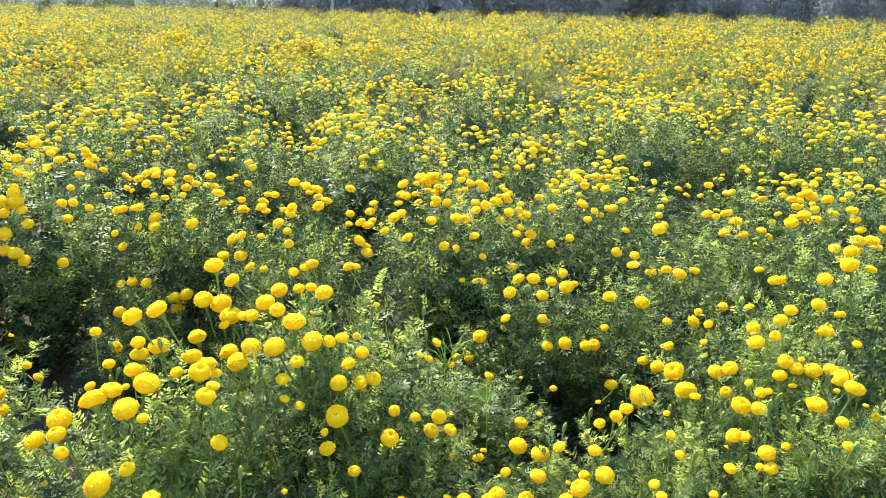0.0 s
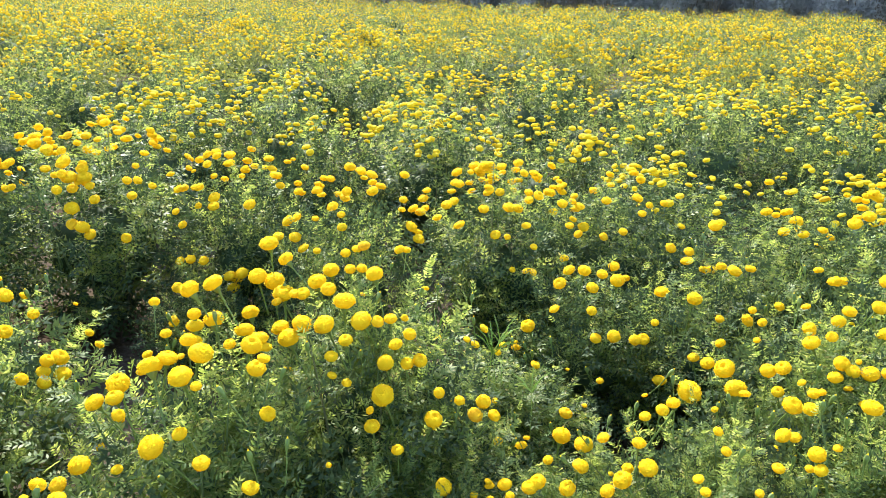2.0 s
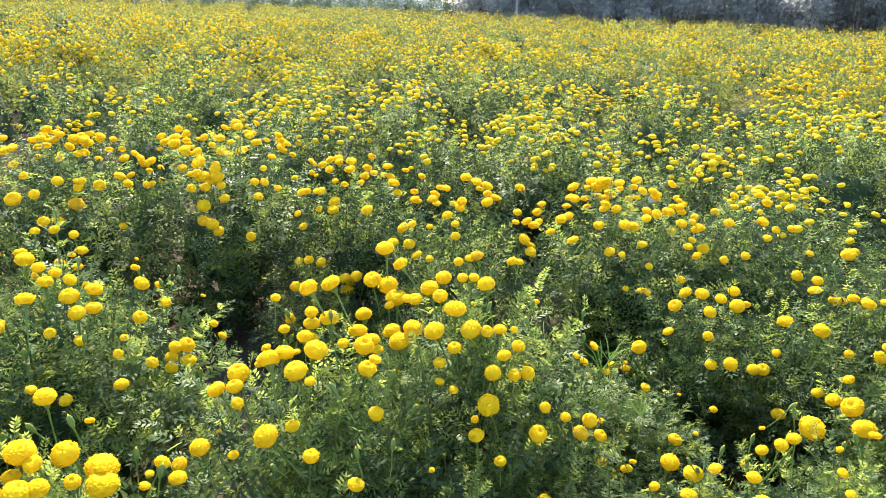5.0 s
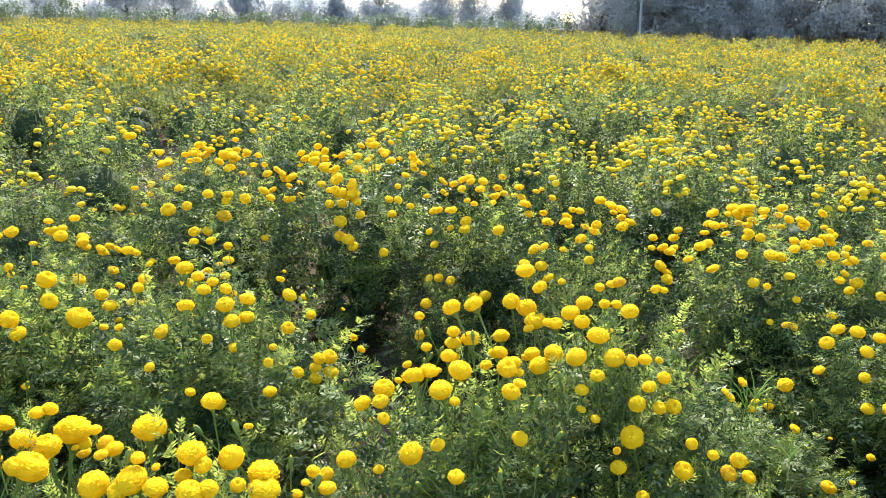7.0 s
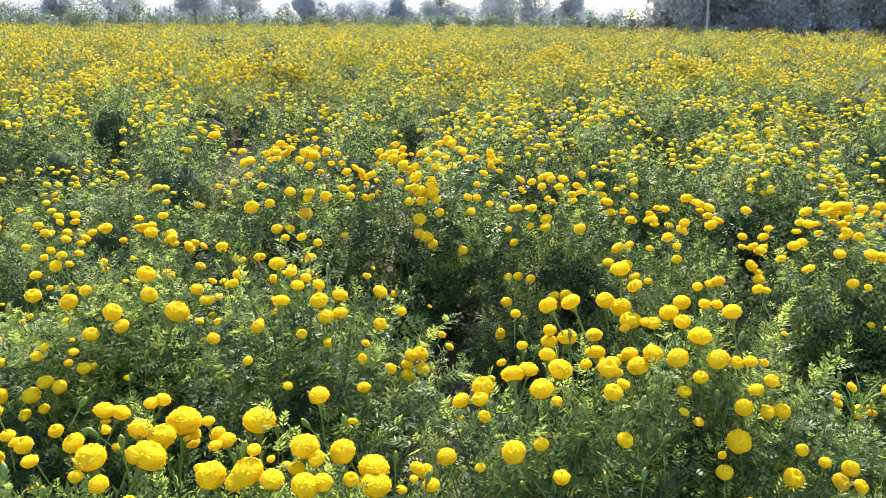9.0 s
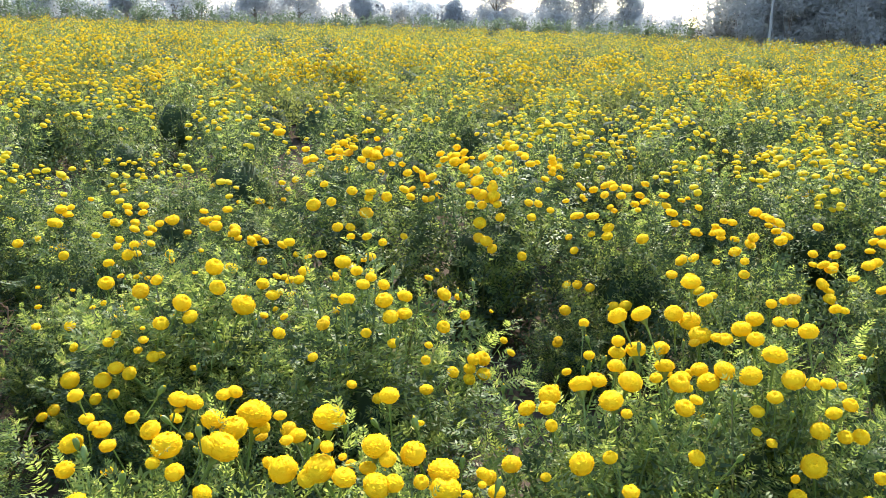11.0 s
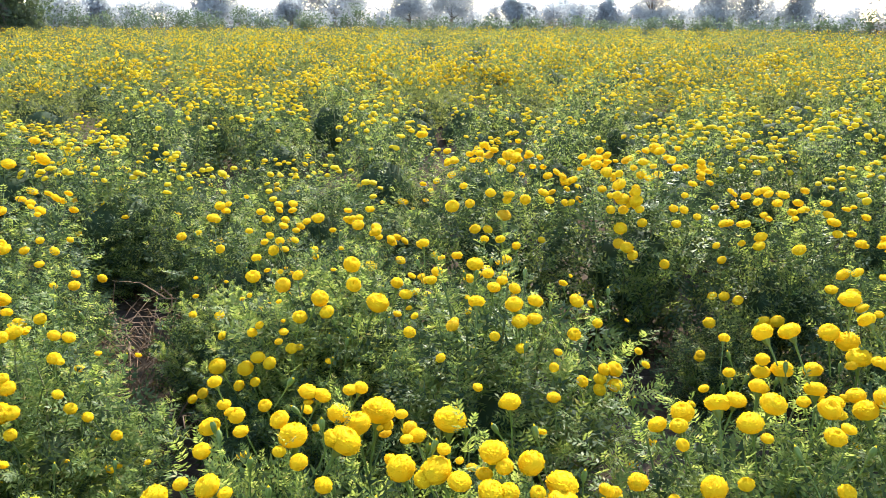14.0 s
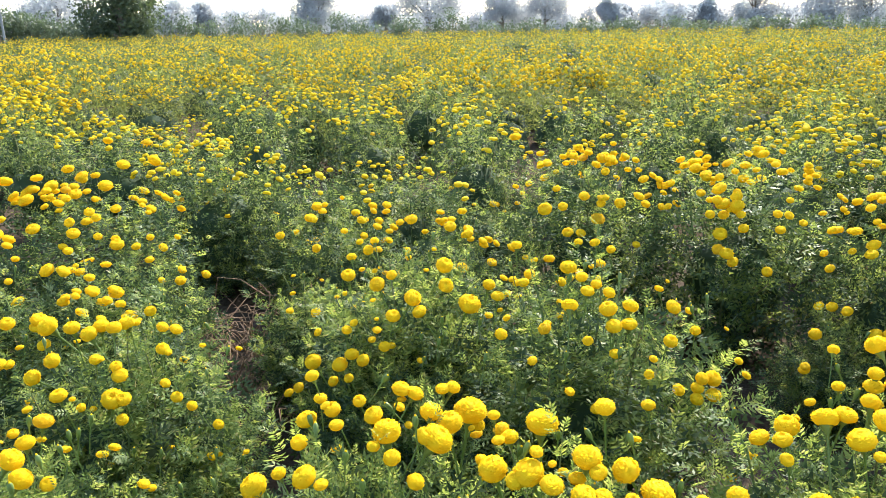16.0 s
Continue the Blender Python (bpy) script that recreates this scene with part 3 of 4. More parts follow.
bush = marigold_bush(-3.24, 1.00, 0.70, 0.42, MIDDLE[2], LEGGY, 8, 1, 2)
blooms(bush, [(23, -6, 67, 53), (16, -4, 70, 41), (28, -3, 64, 40), (24, 1, 66, 40), (11, 4, 72, 42), (-1, -13, 71, 61), (7, -10, 72, 46)])
bush = marigold_bush(-2.42, 1.74, 0.56, 0.30, NEAR[0], SPARSE, 14, 2, 14)
bush = marigold_bush(-2.80, 2.42, 0.66, 0.40, MIDDLE[1], FULL, 26, 1, 2)
blooms(bush, [(10, -26, 59, 30)])
bush = marigold_bush(-3.22, 2.22, 0.70, 0.38, MIDDLE[2], FULL, 24, 1, 2)
blooms(bush, [(17, -14, 66, 37)])
bush = marigold_bush(-2.10, 2.50, 0.58, 0.34, MIDDLE[3], FULL, 14, 1, 2)
bush = marigold_bush(-3.10, 0.72, 0.66, 0.42, MIDDLE[0], FULL, 16, 1, 2)
blooms(bush, [(20, 1, 65, 63), (17, 15, 63, 47)])
bush = marigold_bush(-3.75, 0.62, 0.78, 0.46, MIDDLE[1], FULL, 30, 1, 2)
blooms(bush, [(8, 24, 75, 53)])
bush = marigold_bush(-2.55, 0.36, 0.50, 0.34, MIDDLE[2], FULL, 8, 1, 2)
marigold_bush(-4.5, 2.25, 0.5, 0.38, MIDDLE[2], SPARSE, 5, 1, 3)
marigold_bush(-1.22, 3.02, 0.42, 0.27, MIDDLE[2], SPARSE, 5, 1, 3)
marigold_bush(-3.9, 2.35, 0.45, 0.3, MIDDLE[2], SPARSE, 5, 1, 3)
marigold_bush(-3.95, 4.02, 0.48, 0.36, MIDDLE[2], SPARSE, 5, 1, 3)
marigold_bush(-3.55, 3.6, 0.42, 0.32, MIDDLE[2], SPARSE, 5, 1, 3)
marigold_bush(-1.95, 1.46, 0.62, 0.34, NEAR[1], SPARSE, 3, 2, 4)
marigold_bush(-2.92, 0.98, 0.52, 0.32, NEAR[2], SPARSE, 4, 2, 4)
marigold_bush(-3.48, 1.26, 0.62, 0.36, MIDDLE[0], SPARSE, 7, 1, 3)
marigold_bush(-2.80, 1.74, 0.54, 0.31, NEAR[3], SPARSE, 4, 2, 4)
marigold_bush(-0.22, 1.72, 0.54, 0.3, NEAR[1], SPARSE, 3, 2, 4)

# ---- the rows further off ----
# hollows where a plant is missing, and the tall bush whose shaded side shows behind each
HOLLOWS = ((-7.76, 4.25), (-6.48, 4.84), (-4.85, 4.85), (-5.6, 10.25), (-9.2, 12.46), (-5.89, 8.1), (-1.87, 4.39), (-4.12, 2.04), (-1.85, 11.3), (1.03, 10.15), (0.05, 20.5),
           (1.40, 5.00), (0.51, 13.1), (-0.33, 4.24), (3.58, 8.94), (-2.73, 9.0), (-1.78, 6.56))


def in_hollow(x, y, r=0.48):
    return any(min(math.hypot(x - p * k, y - q * k) for k in (1.0, 1 - 0.3 / math.hypot(p, q))) < r for p, q in HOLLOWS)


for n, (x, y, tall, wide) in enumerate(((-6.05, 3.45, 0.95, 0.49), (-5.48, 4.15, 0.9, 0.43), (-4.1, 4.03, 0.92, 0.43), (-4.39, 5.74, 0.92, 0.43), (-3.71, 6.94, 0.85, 0.43), (-3.96, 2.56, 0.72, 0.43), (-3.61, 3.04, 0.72, 0.43), (-5.04, 2.86, 0.6, 0.43), (-4.79, 3.58, 0.55, 0.43), (-5.96, 2.74, 0.8, 0.43), (-6.23, 2.28, 0.86, 0.54), (-6.75, 1.84, 0.86, 0.45), (-5.07, 2.29, 0.7, 0.43), (-3.35, 5.13, 0.85, 0.43), (-5.15, 4.56, 0.8, 0.43), (-1.43, 5.19, 0.95, 0.43), (-0.98, 4.68, 0.82, 0.43), (-0.95, 7.66, 0.85, 0.43), (-0.42, 7.32, 0.85, 0.43), (0.35, 7.11, 0.95, 0.47))):
    if not in_hollow(x, y):
        marigold_bush(x, y, tall, wide, (MIDDLE if math.hypot(x, y) < 4.8 else BEYOND)[n % 4], FULL if tall > 0.73 else LEGGY, dice.randint(34, 54) if tall > 0.73 else dice.randint(10, 24))
for n, (x, y, tall, wide) in enumerate(((-0.26, 4.85, 0.8, 0.43), (-1.98, 4.41, 0.72, 0.43), (-1.56, 9.07, 0.85, 0.43), (-0.17, 10.79, 0.9, 0.43), (-1.88, 5.2, 0.8, 0.43), (-2.76, 5.91, 0.8, 0.43), (0.05, 6.06, 0.72, 0.43), (-0.63, 5.54, 0.8, 0.43), (0.83, 6.66, 0.75, 0.43), (1.81, 6.2, 0.9, 0.43), (1.32, 4.45, 0.85, 0.43), (1.21, 6.02, 0.85, 0.43), (2.49, 5.33, 0.92, 0.49), (2.74, 4.94, 0.88, 0.43), (2.2, 5.64, 0.72, 0.43), (0.38, 4.8, 0.8, 0.43), (0.8, 4.79, 0.78, 0.43), (1.7, 4.11, 0.7, 0.43), (2.04, 3.8, 0.78, 0.43), (2.63, 7.49, 0.85, 0.43))):
    if not in_hollow(x, y):
        marigold_bush(x, y, tall, wide, (MIDDLE if math.hypot(x, y) < 4.8 else BEYOND)[n % 4], FULL if tall > 0.73 else LEGGY, dice.randint(34, 54) if tall > 0.73 else dice.randint(10, 24))
for n, (x, y, tall, wide) in enumerate(((3.29, 7.72, 0.8, 0.43), (-0.58, 6.43, 0.8, 0.43), (-2.53, 6.65, 0.85, 0.43))):
    if not in_hollow(x, y):
        marigold_bush(x, y, tall, wide, (MIDDLE if math.hypot(x, y) < 4.8 else BEYOND)[n % 4], FULL if tall > 0.73 else LEGGY, dice.randint(34, 54) if tall > 0.73 else dice.randint(10, 24))
for n, (p, q) in enumerate(HOLLOWS):
    d = math.hypot(p, q)
    if d < 9 and not in_hollow(p * (1 + 0.58 / d), q * (1 + 0.58 / d), 0.33):
        marigold_bush(p * (1 + 0.58 / d), q * (1 + 0.58 / d), dice.uniform(0.86, 1.0), dice.uniform(0.46, 0.54), (MIDDLE if d < 4.2 else BEYOND)[n % 4], FULL, dice.randint(40, 60))
AT_HAND = [(o.location.x, o.location.y) for o in scene.objects if o.name.startswith("marigold_bush")]
FURROWS = ((-1.45, 2.85, 0.25), (-3.3, 1.75, 0.2), (-0.15, 2.75, 0.15))


def edge_of_field(a):
    """How far the field reaches, by the angle to the left of straight ahead."""
    return float(np.interp(a, [-40, 0, 9, 14, 24, 45, 90], [47, 49, 52, 58, 64, 66, 62]))


grid_dice = random.Random(21)
NEARBY, DISTANT = [], []
STEP = 0.93
for i in range(-82, 56):
    for j in range(-6, 82):
        x, y = i * STEP + grid_dice.gauss(0, 0.17), j * STEP + (i % 2) * STEP / 2 + grid_dice.gauss(0, 0.17)
        d, a = math.hypot(x, y), math.degrees(math.atan2(-x, y))
        if not (-40 < a < 86) or d > edge_of_field(a) or d < 2.0 or (d < 3.4 and a < -32):
            continue
        lush = 1.5 * noise.noise(Vector((x * 0.62, y * 0.62, 3.0))) + 0.6 * noise.noise(Vector((x * 0.16, y * 0.16, 9.0)))
        if grid_dice.random() < 0.07 + 0.35 * (lush < -0.35):
            continue
        if d > 5 and noise.noise(Vector((x * 0.5, y * 0.5, 20.0))) > 0.36:
            continue
        tall, wide = min(1.08, max(0.38, grid_dice.gauss(0.75 + 0.40 * lush, 0.16 if d < 9 else 0.20))), grid_dice.gauss(0.44 + 0.07 * lush, 0.05)
        if d < 14 and (min(math.hypot(x - p, y - q) for p, q in AT_HAND) < 0.55 or any(math.hypot(x - p, y - q) < r + 0.2 for p, q, r in FURROWS)):
            continue
        if in_hollow(x, y):
            continue
        if d < 9.0:
            NEARBY.append((x, y, tall, wide, d))
        else:
            DISTANT.append((x, y, tall, wide, d))
DISTANT += [(p * (1 + 0.7 / math.hypot(p, q)), q * (1 + 0.7 / math.hypot(p, q)), 1.02, 0.52, math.hypot(p, q)) for p, q in HOLLOWS if math.hypot(p, q) >= 9]
for n, (x, y, tall, wide, d) in enumerate(NEARBY):
    marigold_bush(x, y, tall, wide, (MIDDLE if d < 4.8 else BEYOND)[n % 4], FULL, max(3, int(grid_dice.gauss(44, 18))))


def tuft(rng, leaves, leaf, heads, sides, core):
    """A bush seen from afar: leaf slivers over a mound and blooms on top. Quads, triangles and the blooms."""
    tip, way = shoots(rng, leaves)
    d = unit(way + rng.normal(0, 0.6, (leaves, 3)))
    green = slivers(tip - d * leaf * 0.5, d, unit(np.cross(d, rng.normal(0, 1, (leaves, 3)))), way, leaf * rng.uniform(0.6, 1.3, leaves), np.full(leaves, leaf * 0.45), 0.1)
    # Solid mound under the leaves: blocks sun, and its dark leaf colour holds shade.
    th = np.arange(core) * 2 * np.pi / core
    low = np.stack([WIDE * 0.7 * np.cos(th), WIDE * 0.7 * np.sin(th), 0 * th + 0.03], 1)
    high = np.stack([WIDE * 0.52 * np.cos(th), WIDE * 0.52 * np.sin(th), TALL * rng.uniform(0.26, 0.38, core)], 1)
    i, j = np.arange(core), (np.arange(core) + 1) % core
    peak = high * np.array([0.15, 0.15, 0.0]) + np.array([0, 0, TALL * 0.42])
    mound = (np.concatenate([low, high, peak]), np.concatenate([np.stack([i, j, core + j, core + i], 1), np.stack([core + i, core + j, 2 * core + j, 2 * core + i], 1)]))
    tip, way = shoots(rng, heads * 2)
    at = tip[np.argsort(-tip[:, 2])[:heads]] + np.array([0, 0, 0.035])
    th = np.arange(sides) * 2 * np.pi / sides
    r = rng.uniform(0.019, 0.031, heads)[:, None, None]
    ring = np.stack([np.cos(th), np.sin(th), 0 * th], 1)[None] * r
    crown, foot = at[:, None] + np.array([0, 0, 1]) * r * 0.75, at[:, None] - np.array([0, 0, 1]) * r * 0.55
    v = np.concatenate([at[:, None] + ring, crown, foot], 1)
    i, j = np.arange(sides), (np.arange(sides) + 1) % sides
    f = np.concatenate([np.stack([i, j, np.full(sides, sides)], 1), np.stack([j, i, np.full(sides, sides + 1)], 1)])
    f = (np.arange(heads)[:, None, None] * (sides + 2) + f[None]).reshape(-1, 3)
    return mound, green, (v.reshape(-1, 3), f)


def spread(arrays, rows, turns, sizes):
    """Copies of one (verts, faces) pair over many places, as one pair."""
    v, f = arrays
    c, s = np.cos(turns)[:, None], np.sin(turns)[:, None]
    p = np.stack([(c * v[:, 0] - s * v[:, 1]) * sizes[:, :1] + rows[:, :1], (s * v[:, 0] + c * v[:, 1]) * sizes[:, :1] + rows[:, 1:2], v[:, 2] * sizes[:, 1:]], -1)
    return p.reshape(-1, 3), (f[None] + (np.arange(len(rows)) * len(v))[:, None, None]).reshape(-1, f.shape[1])


field = tagged(new("marigold_field"), "dense field of flowering yellow marigolds reaching the trees", "flower field", "", "stuff")
rng = np.random.default_rng(3)
quads, tris, gold = [], [], []
rows = np.array(DISTANT)
for near, far, kinds, spec in ((7, 15, 5, (1250, 0.042, 68, 6, 6)), (15, 28, 5, (290, 0.068, 45, 5, 5)), (28, 80, 5, (58, 0.12, 20, 4, 4))):
    band = rows[(rows[:, 4] >= near) & (rows[:, 4] < far)]
    for k in range(kinds):
        some = band[k::kinds]
        leaves, leaf, heads, *rest = spec
        gq, gt, h = tuft(rng, leaves, leaf, max(2, round(heads * (1.5, 1.0, 0.3, 1.2, 0.6)[k])), *rest)
        turns, sizes = rng.uniform(0, 6.3, len(some)), np.stack([some[:, 3] / WIDE, some[:, 2] / TALL], 1)
        quads.append(spread(gq, some, turns, sizes)), tris.append(spread(gt, some, turns, sizes)), gold.append(spread(h, some, turns, sizes))
qv, qf = join(quads)
tv, tf = join(tris)
tagged(child("foliage", mesh_of("foliage", np.concatenate([qv, tv]), [qf, tf + len(qv)], [INNER_SHADE, FIELD_LEAF], [0] * len(qf) + [1] * len(tf)), field), "", "", "", "stuff")
tagged(child("flower_heads", mesh_of("flower_heads", *join(gold), [FIELD_PETAL]), field), "many small yellow blooms", "", "", "stuff")

# ---- ground ----
k = 1500.0
xs = np.concatenate([[-k, -300, -90], np.arange(-24, 14, 0.25), [90, 300, k]])
ys = np.concatenate([[-k, -300, -60, -10], np.arange(-4, 22, 0.25), [90, 300, k]])
gx, gy = np.meshgrid(xs, ys)
lumps = np.random.default_rng(8).normal(0, 0.012, gx.shape)
gz = np.where((np.abs(gx + 5) < 19) & (np.abs(gy - 9) < 13), 0.02 * np.sin(gx * 2 * np.pi / 1.28) + lumps, 0.0)
w = len(xs)
q = (np.arange(len(ys) - 1)[:, None] * w + np.arange(w - 1)[None]).ravel()
tagged(new("ground", mesh_of("ground", np.stack([gx, gy, gz], -1).reshape(-1, 3), np.stack([q, q + 1, q + w + 1, q + w], 1), [SOIL])),
       "bare brown field soil between the plants", "ground", "", "structure")


# ---- hedge, trees and poles beyond the field ----
def polar(a, d, z=0.0):
    return Vector((-math.sin(radians(a)) * d, math.cos(radians(a)) * d, z))


def leaf_cloud(rng, centres, spread_r, per, leaf):
    """Clumps of loose leaves, thickest at their middles."""
    n = len(centres) * per
    c = np.repeat(centres, per, 0) + np.clip(rng.normal(0, 1, (n, 3)), -1.7, 1.7) * np.repeat(spread_r, per)[:, None] * np.array([1, 1, 0.85])
    d = unit(rng.normal(0, 1, (n, 3)) + np.array([0, 0, -0.2]))
    s = unit(np.cross(d, rng.normal(0, 1, (n, 3))))
    size = leaf * rng.uniform(0.6, 1.4, n)
    c[:, 2] = np.maximum(c[:, 2], 0.05)
    return slivers(c - d * size[:, None] * 0.5, d, s, np.cross(d, s), size, size * 0.6, 0.1)


def tree(a, d, height, width, bare, leaf_material, label, seed, thick=1.0, clumps=30, per=105, leaf=0.36):
    """A broad tree: tapered trunk, forking limbs and clumps of leaves down to the height bare."""
    rng = np.random.default_rng(seed)
    t = tagged(new("tree"), label, "tree", "trees beyond the field")
    t.location = polar(a, d)
    n = 9
    th = rng.uniform(0, 6.3, n)
    up = rng.uniform(bare, height * 0.9, n)
    end = np.stack([np.cos(th) * width * 0.42 * rng.uniform(0.5, 1, n), np.sin(th) * width * 0.42 * rng.uniform(0.5, 1, n), up], 1)
    fork = np.stack([0 * th, 0 * th, np.minimum(up * 0.6, height * 0.5)], 1)
    limb = tubes(np.stack([fork * 0.8, fork + end * np.array([0.4, 0.4, 0.1]), end], 1), np.array([0.11, 0.07, 0.03]) * thick, 5)
    stem = tubes(np.array([[[0, 0, -0.1], [0.06, 0.03, height * 0.25], [0, 0.08, height * 0.55], [0.1, 0, height * 0.85]]]), np.array([0.26, 0.2, 0.13, 0.04]) * thick, 8)
    child("trunk", mesh_of("trunk", *stem, [BARK]), t)
    child("limb", mesh_of("limb", *limb, [BARK]), t)
    m = clumps
    z = rng.uniform(bare, height, m)
    prof = np.sqrt(np.clip(1 - ((z - bare) / (height - bare) * 1.5 - 0.55) ** 2, 0.1, 1))
    ang = rng.uniform(0, 6.3, m)
    rad = width * 0.5 * prof * np.sqrt(rng.uniform(0.05, 1, m))
    centres = np.concatenate([end, np.stack([np.cos(ang) * rad, np.sin(ang) * rad, z], 1)])
    child("crown", mesh_of("crown", *leaf_cloud(rng, centres, rng.uniform(0.08, 0.13, len(centres)) * width, per, leaf), [leaf_material]), t)
    return t


def shrub(a, d, height, width, material, label, seed, leaf=0.16, per=55):
    rng = np.random.default_rng(seed)
    s = tagged(new("shrub"), label, "shrub", "shrubs along the field edge")
    s.location = polar(a, d)
    n = 11
    ang, z = rng.uniform(0, 6.3, n), height * rng.uniform(0.1, 0.95, n)
    rad = width * 0.5 * np.sqrt(rng.uniform(0, 1, n)) * (1.05 - 0.6 * z / height)
    c = np.stack([np.cos(ang) * rad, np.sin(ang) * rad, z], 1)
    child("crown", mesh_of("crown", *leaf_cloud(rng, c, np.full(n, 0.12 * width + 0.06), per, leaf), [material]), s)
    child("stem", mesh_of("stem", *tubes(np.stack([c * np.array([0.1, 0.1, 0]), c * np.array([0.6, 0.6, 0.5]), c], 1), np.array([0.03, 0.02, 0.008]), 4), [BARK]), s)
    return s


def weed_stalk(a, d, height, seed):
    rng = np.random.default_rng(seed)
    s = tagged(new("tall_weed"), "thin upright green weed at the field edge", "weed", "weeds along the field edge")
    s.location = polar(a, d)
    lean = rng.normal(0, 0.05, 2)
    child("stem", mesh_of("stem", *tubes(np.array([[[0, 0, 0], [lean[0], lean[1], height * 0.5], [2 * lean[0], 2 * lean[1], height]]]), np.array([0.02, 0.015, 0.006]), 4), [STEM]), s)
    z = rng.uniform(0.25, 1.0, 9) * height
    c = np.stack([2 * lean[0] * z / height, 2 * lean[1] * z / height, z], 1)
    child("leaves", mesh_of("leaves", *leaf_cloud(rng, c, np.full(9, 0.07), 9, 0.16), [HEDGE_LEAF]), s)
    return s


def pole(a, d, height, lean, label):
    p = tagged(new("utility_pole"), label, "pole", "poles beyond the field")
    p.location = polar(a, d)
    p.rotation_euler = (0, radians(lean), 0)
    child("shaft", mesh_of("shaft", *tubes(np.array([[[0, 0, -0.2], [0, 0, height * 0.5], [0, 0, height]]]), np.array([0.085, 0.07, 0.055]), 8), [CONCRETE]), p)
    child("crossarm", mesh_of("crossarm", *tubes(np.array([[[-0.7, 0, height - 0.5], [0, 0, height - 0.46], [0.7, 0, height - 0.5]]]), np.array([0.05, 0.06, 0.05]), 4), [BARK]), p)
    return p


HAZY = "distant hazy grey-green tree with a ragged crown"
DARK = "dark dense tree with branches down to the ground"
tree(68.3, 66, 8.0, 5.2, 0.5, TREE_LEAF, "dark leafy tree at the edge of the marigold field", 201, 1.0, 110, 105, 0.30)
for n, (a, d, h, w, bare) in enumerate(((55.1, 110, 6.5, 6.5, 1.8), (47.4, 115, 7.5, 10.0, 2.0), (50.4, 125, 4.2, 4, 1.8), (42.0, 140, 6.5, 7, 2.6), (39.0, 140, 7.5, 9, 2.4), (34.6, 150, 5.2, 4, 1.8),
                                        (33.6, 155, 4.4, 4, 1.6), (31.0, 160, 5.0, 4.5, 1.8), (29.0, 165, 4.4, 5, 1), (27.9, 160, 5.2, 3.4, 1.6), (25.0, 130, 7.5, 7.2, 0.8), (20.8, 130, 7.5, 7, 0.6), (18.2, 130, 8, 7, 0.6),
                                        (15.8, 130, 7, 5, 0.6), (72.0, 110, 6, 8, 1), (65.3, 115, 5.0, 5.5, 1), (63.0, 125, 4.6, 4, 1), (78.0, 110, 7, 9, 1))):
    tree(a, d, h, w, bare, HAZED_LEAF, HAZY, 210 + n, 1.2, 44, 200, 0.34)
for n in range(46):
    shrub(78 - n * 1.45, 145 + (n * 37 % 20), 3.0 + (n * 53 % 10) * 0.16, 7.5, HAZED_LEAF, "distant hazy hedge of pale shrubs", 240 + n, 0.5, 150)
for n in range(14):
    tree(7.6 - n * 3.0, 59 + (n * 29 % 7), 7.5 + (n * 17 % 3), 6.4, 0.6, HAZED_GROVE_LEAF, DARK, 300 + n, 1.0, 44, 170, 0.38)
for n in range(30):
    shrub(8.2 - n * 1.4, 55 + (n * 13 % 5) * 0.6, 3.4 + (n * 31 % 7) * 0.3, 3.2, HAZED_GROVE_LEAF, "dark dense shrub under the trees beside the field", 330 + n, 0.2, 260)
for n, (a, h, w) in enumerate(((9.6, 2.6, 2.6), (11.2, 2.5, 2.2), (12.6, 2.0, 2.2), (14.2, 1.5, 2.0))):
    shrub(a, 60, h, w, HEDGE_LEAF, "pale green bush at the field edge", 360 + n, 0.2)
for n in range(13):
    shrub(79 - n * 0.95, 67 + (n % 3), max(1.9, 4.6 - n * 0.36) - (n * 7 % 5) * 0.1, 3.4, HEDGE_LEAF, "light green hedge shrub beside the field", 370 + n, 0.24, 110)
edge_dice = random.Random(9)
for n in range(44):
    a = 66 - n * 1.18 + edge_dice.uniform(-0.4, 0.4)
    shrub(a, edge_of_field(a) + edge_dice.uniform(0.6, 2.5), edge_dice.uniform(1.7, 2.6) if a > 45 else edge_dice.uniform(1.0, 1.7), edge_dice.uniform(1.8, 3.0), HEDGE_LEAF, "low dark green shrub along the field edge", 400 + n, 0.19)
for n in range(60):
    a = 68 - n * 0.95 + edge_dice.uniform(-0.5, 0.5)
    weed_stalk(a, edge_of_field(a) + edge_dice.uniform(0.3, 2.0), edge_dice.uniform(1.3, 2.1), 450 + n)
pole(6.5, 52, 8.0, -2.5, "pale concrete utility pole before dark trees")
pole(75.2, 63, 8.0, -3.0, "pale concrete utility pole beside the hedge")


# ---- weeds among the marigolds ----
def strip(bend, length, width, droop):
    """A curved tapering blade in the xz plane."""
    u = np.linspace(0, 1, 6)
    x, z = bend * length * u ** 2, length * u * (1 - droop * u)
    w = width * np.array([0.7, 1.0, 0.95, 0.75, 0.45, 0.05])
    v = np.concatenate([np.stack([x, -w, z], 1), np.stack([x, w, z - 0.3 * w], 1)])
    i = np.arange(5)
    return mesh_of("blade", v, np.stack([i, i + 1, i + 7, i + 6], 1), [GRASS])


BLADES = [strip(0.35, 0.42, 0.004, 0.1), strip(0.7, 0.46, 0.005, 0.35), strip(0.15, 0.36, 0.0035, 0.05), strip(0.9, 0.40, 0.005, 0.5)]
weed_dice = random.Random(17)


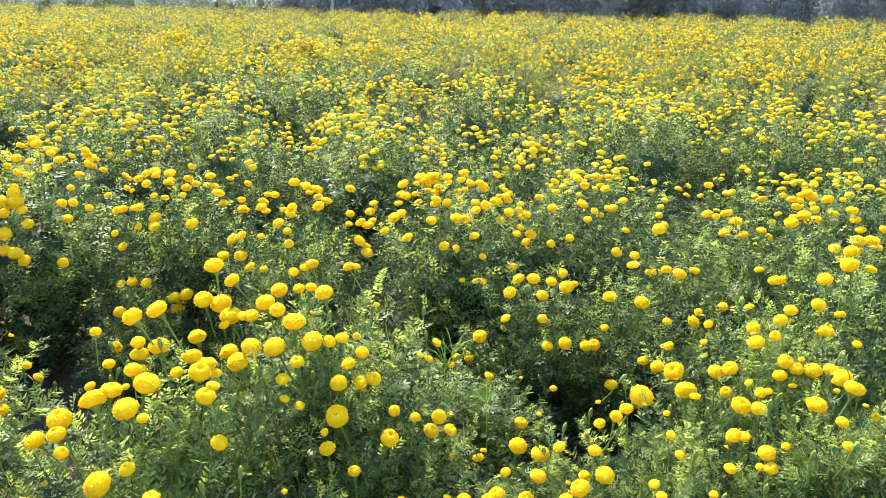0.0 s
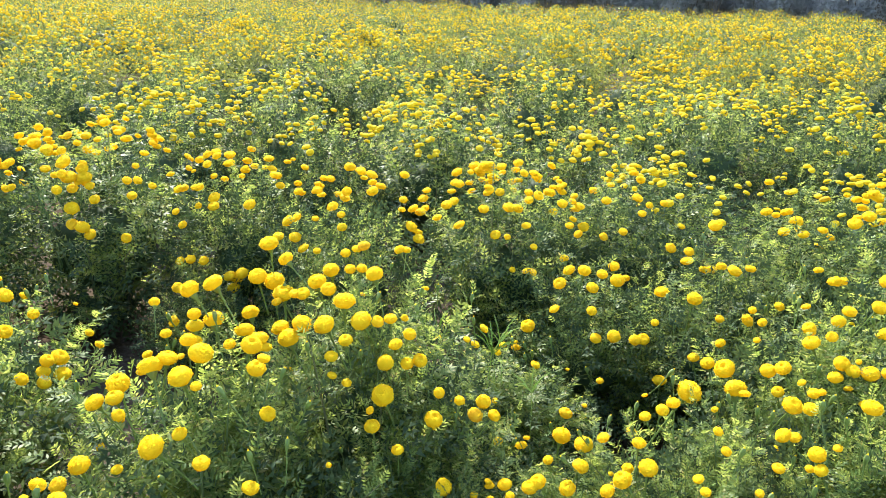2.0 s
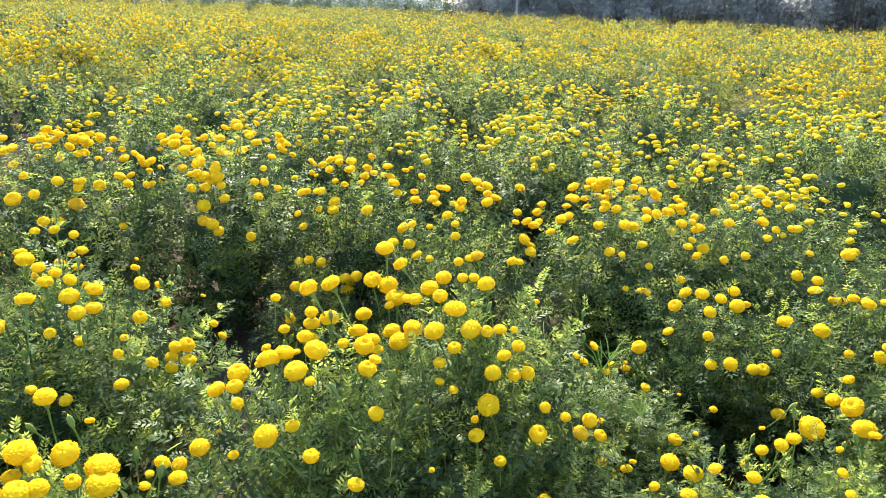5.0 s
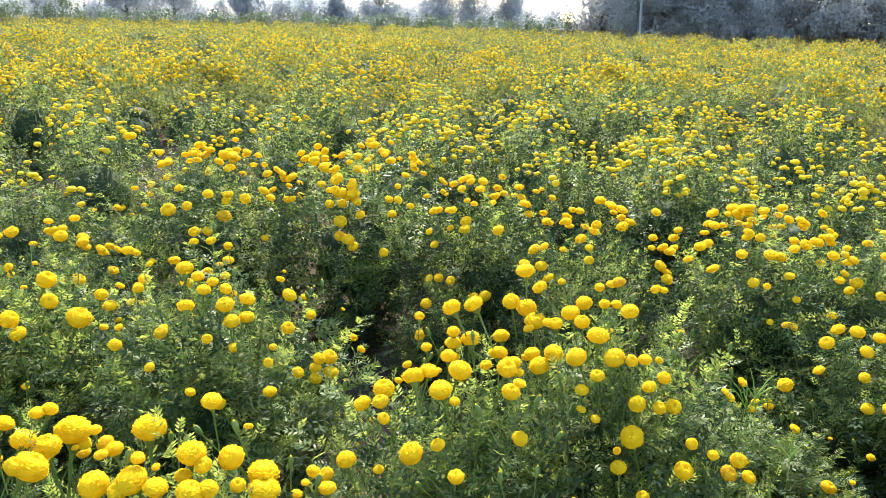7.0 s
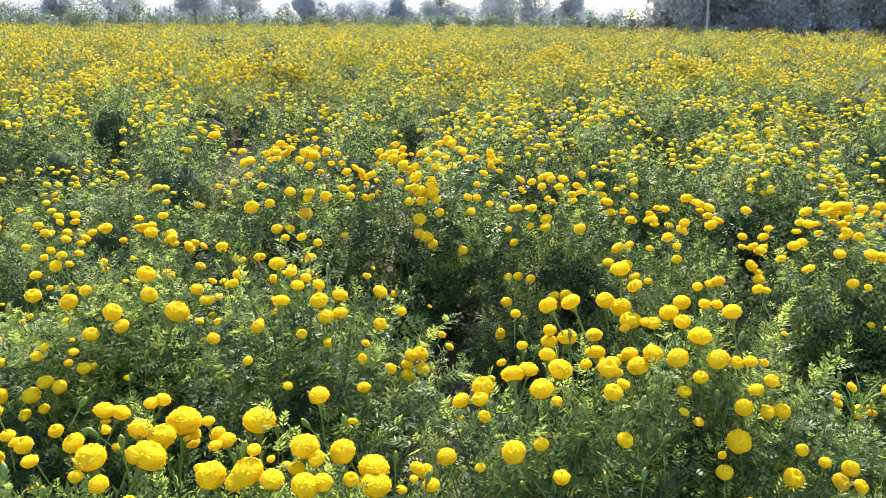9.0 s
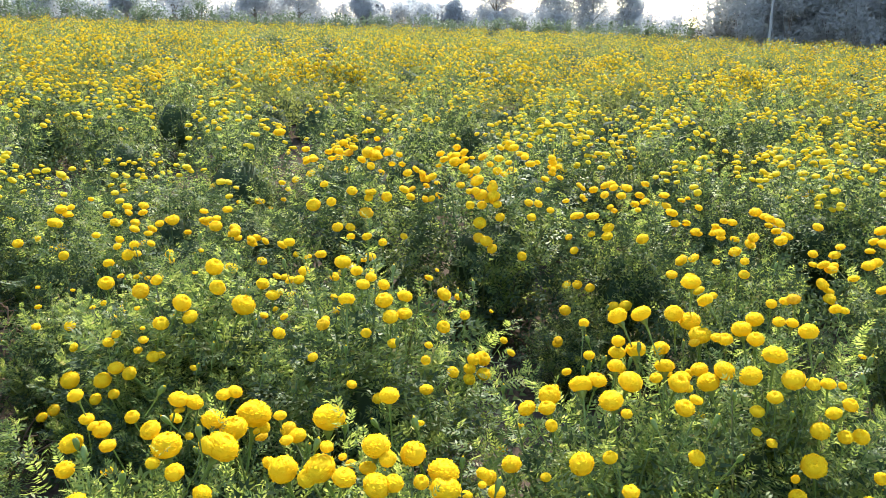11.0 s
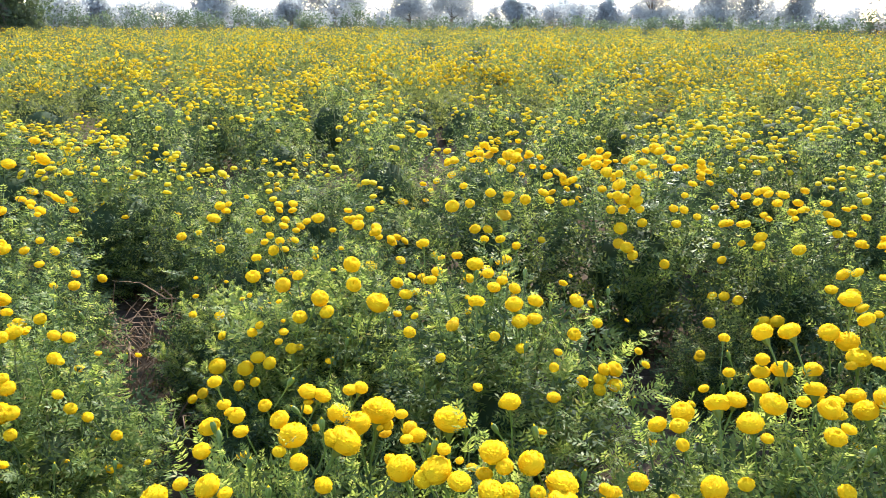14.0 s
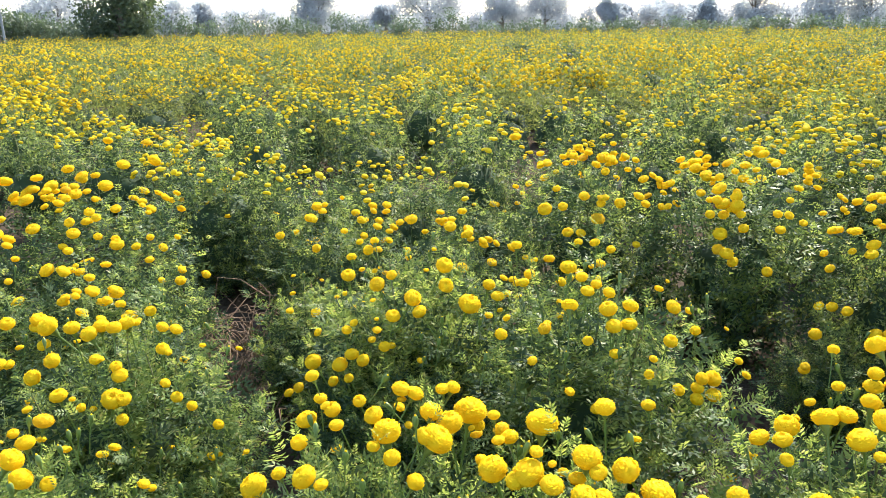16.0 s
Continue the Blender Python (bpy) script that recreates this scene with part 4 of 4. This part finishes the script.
def finger_mesh():
    """A grass seed head: thin fingers spread from one point."""
    th = np.array([0.2, 1.5, 2.9, 4.2, 5.4])
    e = np.stack([np.cos(th) * 0.075, np.sin(th) * 0.075, np.full(5, 0.075)], 1)
    return mesh_of("seed_head", *tubes(np.stack([e * 0, e * 0.5 + np.array([0, 0, 0.015]), e], 1), np.array([0.0016, 0.0026, 0.0012]), 3), [GRASS])


FINGERS = finger_mesh()
CULM = mesh_of("stem", *tubes(np.array([[[0, 0, 0], [0.01, 0.0, 0.3], [0.05, 0.01, 0.58]]]), np.array([0.0022, 0.0018, 0.0012]), 3), [GRASS])


def grass_clump(x, y, size, blade_count, head_count, label):
    g = tagged(new("grass_clump"), label, "grass", "grass weeds")
    g.location = (x, y, 0)
    for n in range(blade_count):
        s = size * weed_dice.uniform(0.7, 1.15)
        child("blade", BLADES[n % 4], g, (weed_dice.gauss(0, 0.04), weed_dice.gauss(0, 0.04), 0), Euler((weed_dice.gauss(0, 0.12), weed_dice.gauss(0, 0.12), weed_dice.uniform(0, 6.3))).to_quaternion(), (s, s, s))
    for n in range(head_count):
        turn = Euler((weed_dice.gauss(0, 0.2), weed_dice.gauss(0, 0.2), weed_dice.uniform(0, 6.3))).to_quaternion()
        at = Vector((weed_dice.gauss(0, 0.04), weed_dice.gauss(0, 0.04), 0))
        stem = child("stem", CULM, g, at, turn, (size, size, size))
        child("seed_head", FINGERS, stem, (0.05, 0.01, 0.58), None, (1, 1, 1), "thin spread fingers of seed")
    return g


def dry_weed(x, y, size, twig_count, label):
    """Dead stems that arch over and tangle, each with two side twigs."""
    g = tagged(new("dry_weed"), label, "dead plant", "dead weeds")
    g.location = (x, y, 0)
    for n in range(twig_count):
        a, l = weed_dice.uniform(0, 6.3), size * weed_dice.uniform(0.4, 1.0)
        foot = np.array([weed_dice.gauss(0, 0.10), weed_dice.gauss(0, 0.10), 0.0]) * size
        e = foot + np.array([math.cos(a) * l * 0.8, math.sin(a) * l * 0.8, l * weed_dice.uniform(0.12, 0.75)])
        m = foot + (e - foot) * 0.5 + np.array([weed_dice.gauss(0, 0.06), weed_dice.gauss(0, 0.06), l * weed_dice.uniform(0.12, 0.35)])
        paths = [np.stack([foot, foot + (m - foot) * 0.55 + np.array([0, 0, 0.03]), m, e])]
        for k in range(2):
            start = m + (e - m) * weed_dice.uniform(0.0, 0.6)
            tip = start + np.array([weed_dice.gauss(0, 0.12), weed_dice.gauss(0, 0.12), weed_dice.gauss(0.0, 0.06)]) * size * 1.6
            tip[2] = max(tip[2], 0.02)
            bend = (start + tip) / 2 + np.array([weed_dice.gauss(0, 0.02), weed_dice.gauss(0, 0.02), 0.03])
            paths.append(np.stack([start, (start + bend) / 2, bend, tip]))
        child("twig", mesh_of("twig", *tubes(np.stack(paths), np.array([0.0038, 0.003, 0.0022, 0.001]), 4), [DRY]), g)
    return g


grass_clump(-0.02, 2.28, 0.92, 24, 4, "green grass clump with spread seed heads among marigolds")
grass_clump(0.16, 2.16, 0.8, 14, 1, "small green grass clump beside a low marigold")
dry_weed(-3.50, 1.80, 0.62, 38, "dead brown weed with tangled dry twigs")
dry_weed(-3.16, 1.56, 0.46, 14, "dead brown weed lying in the furrow")
dry_weed(0.98, 2.14, 0.72, 6, "brown dry stems within a leggy marigold")
dry_weed(-2.72, 1.34, 0.5, 9, "brown dry stems lying beside the furrow")
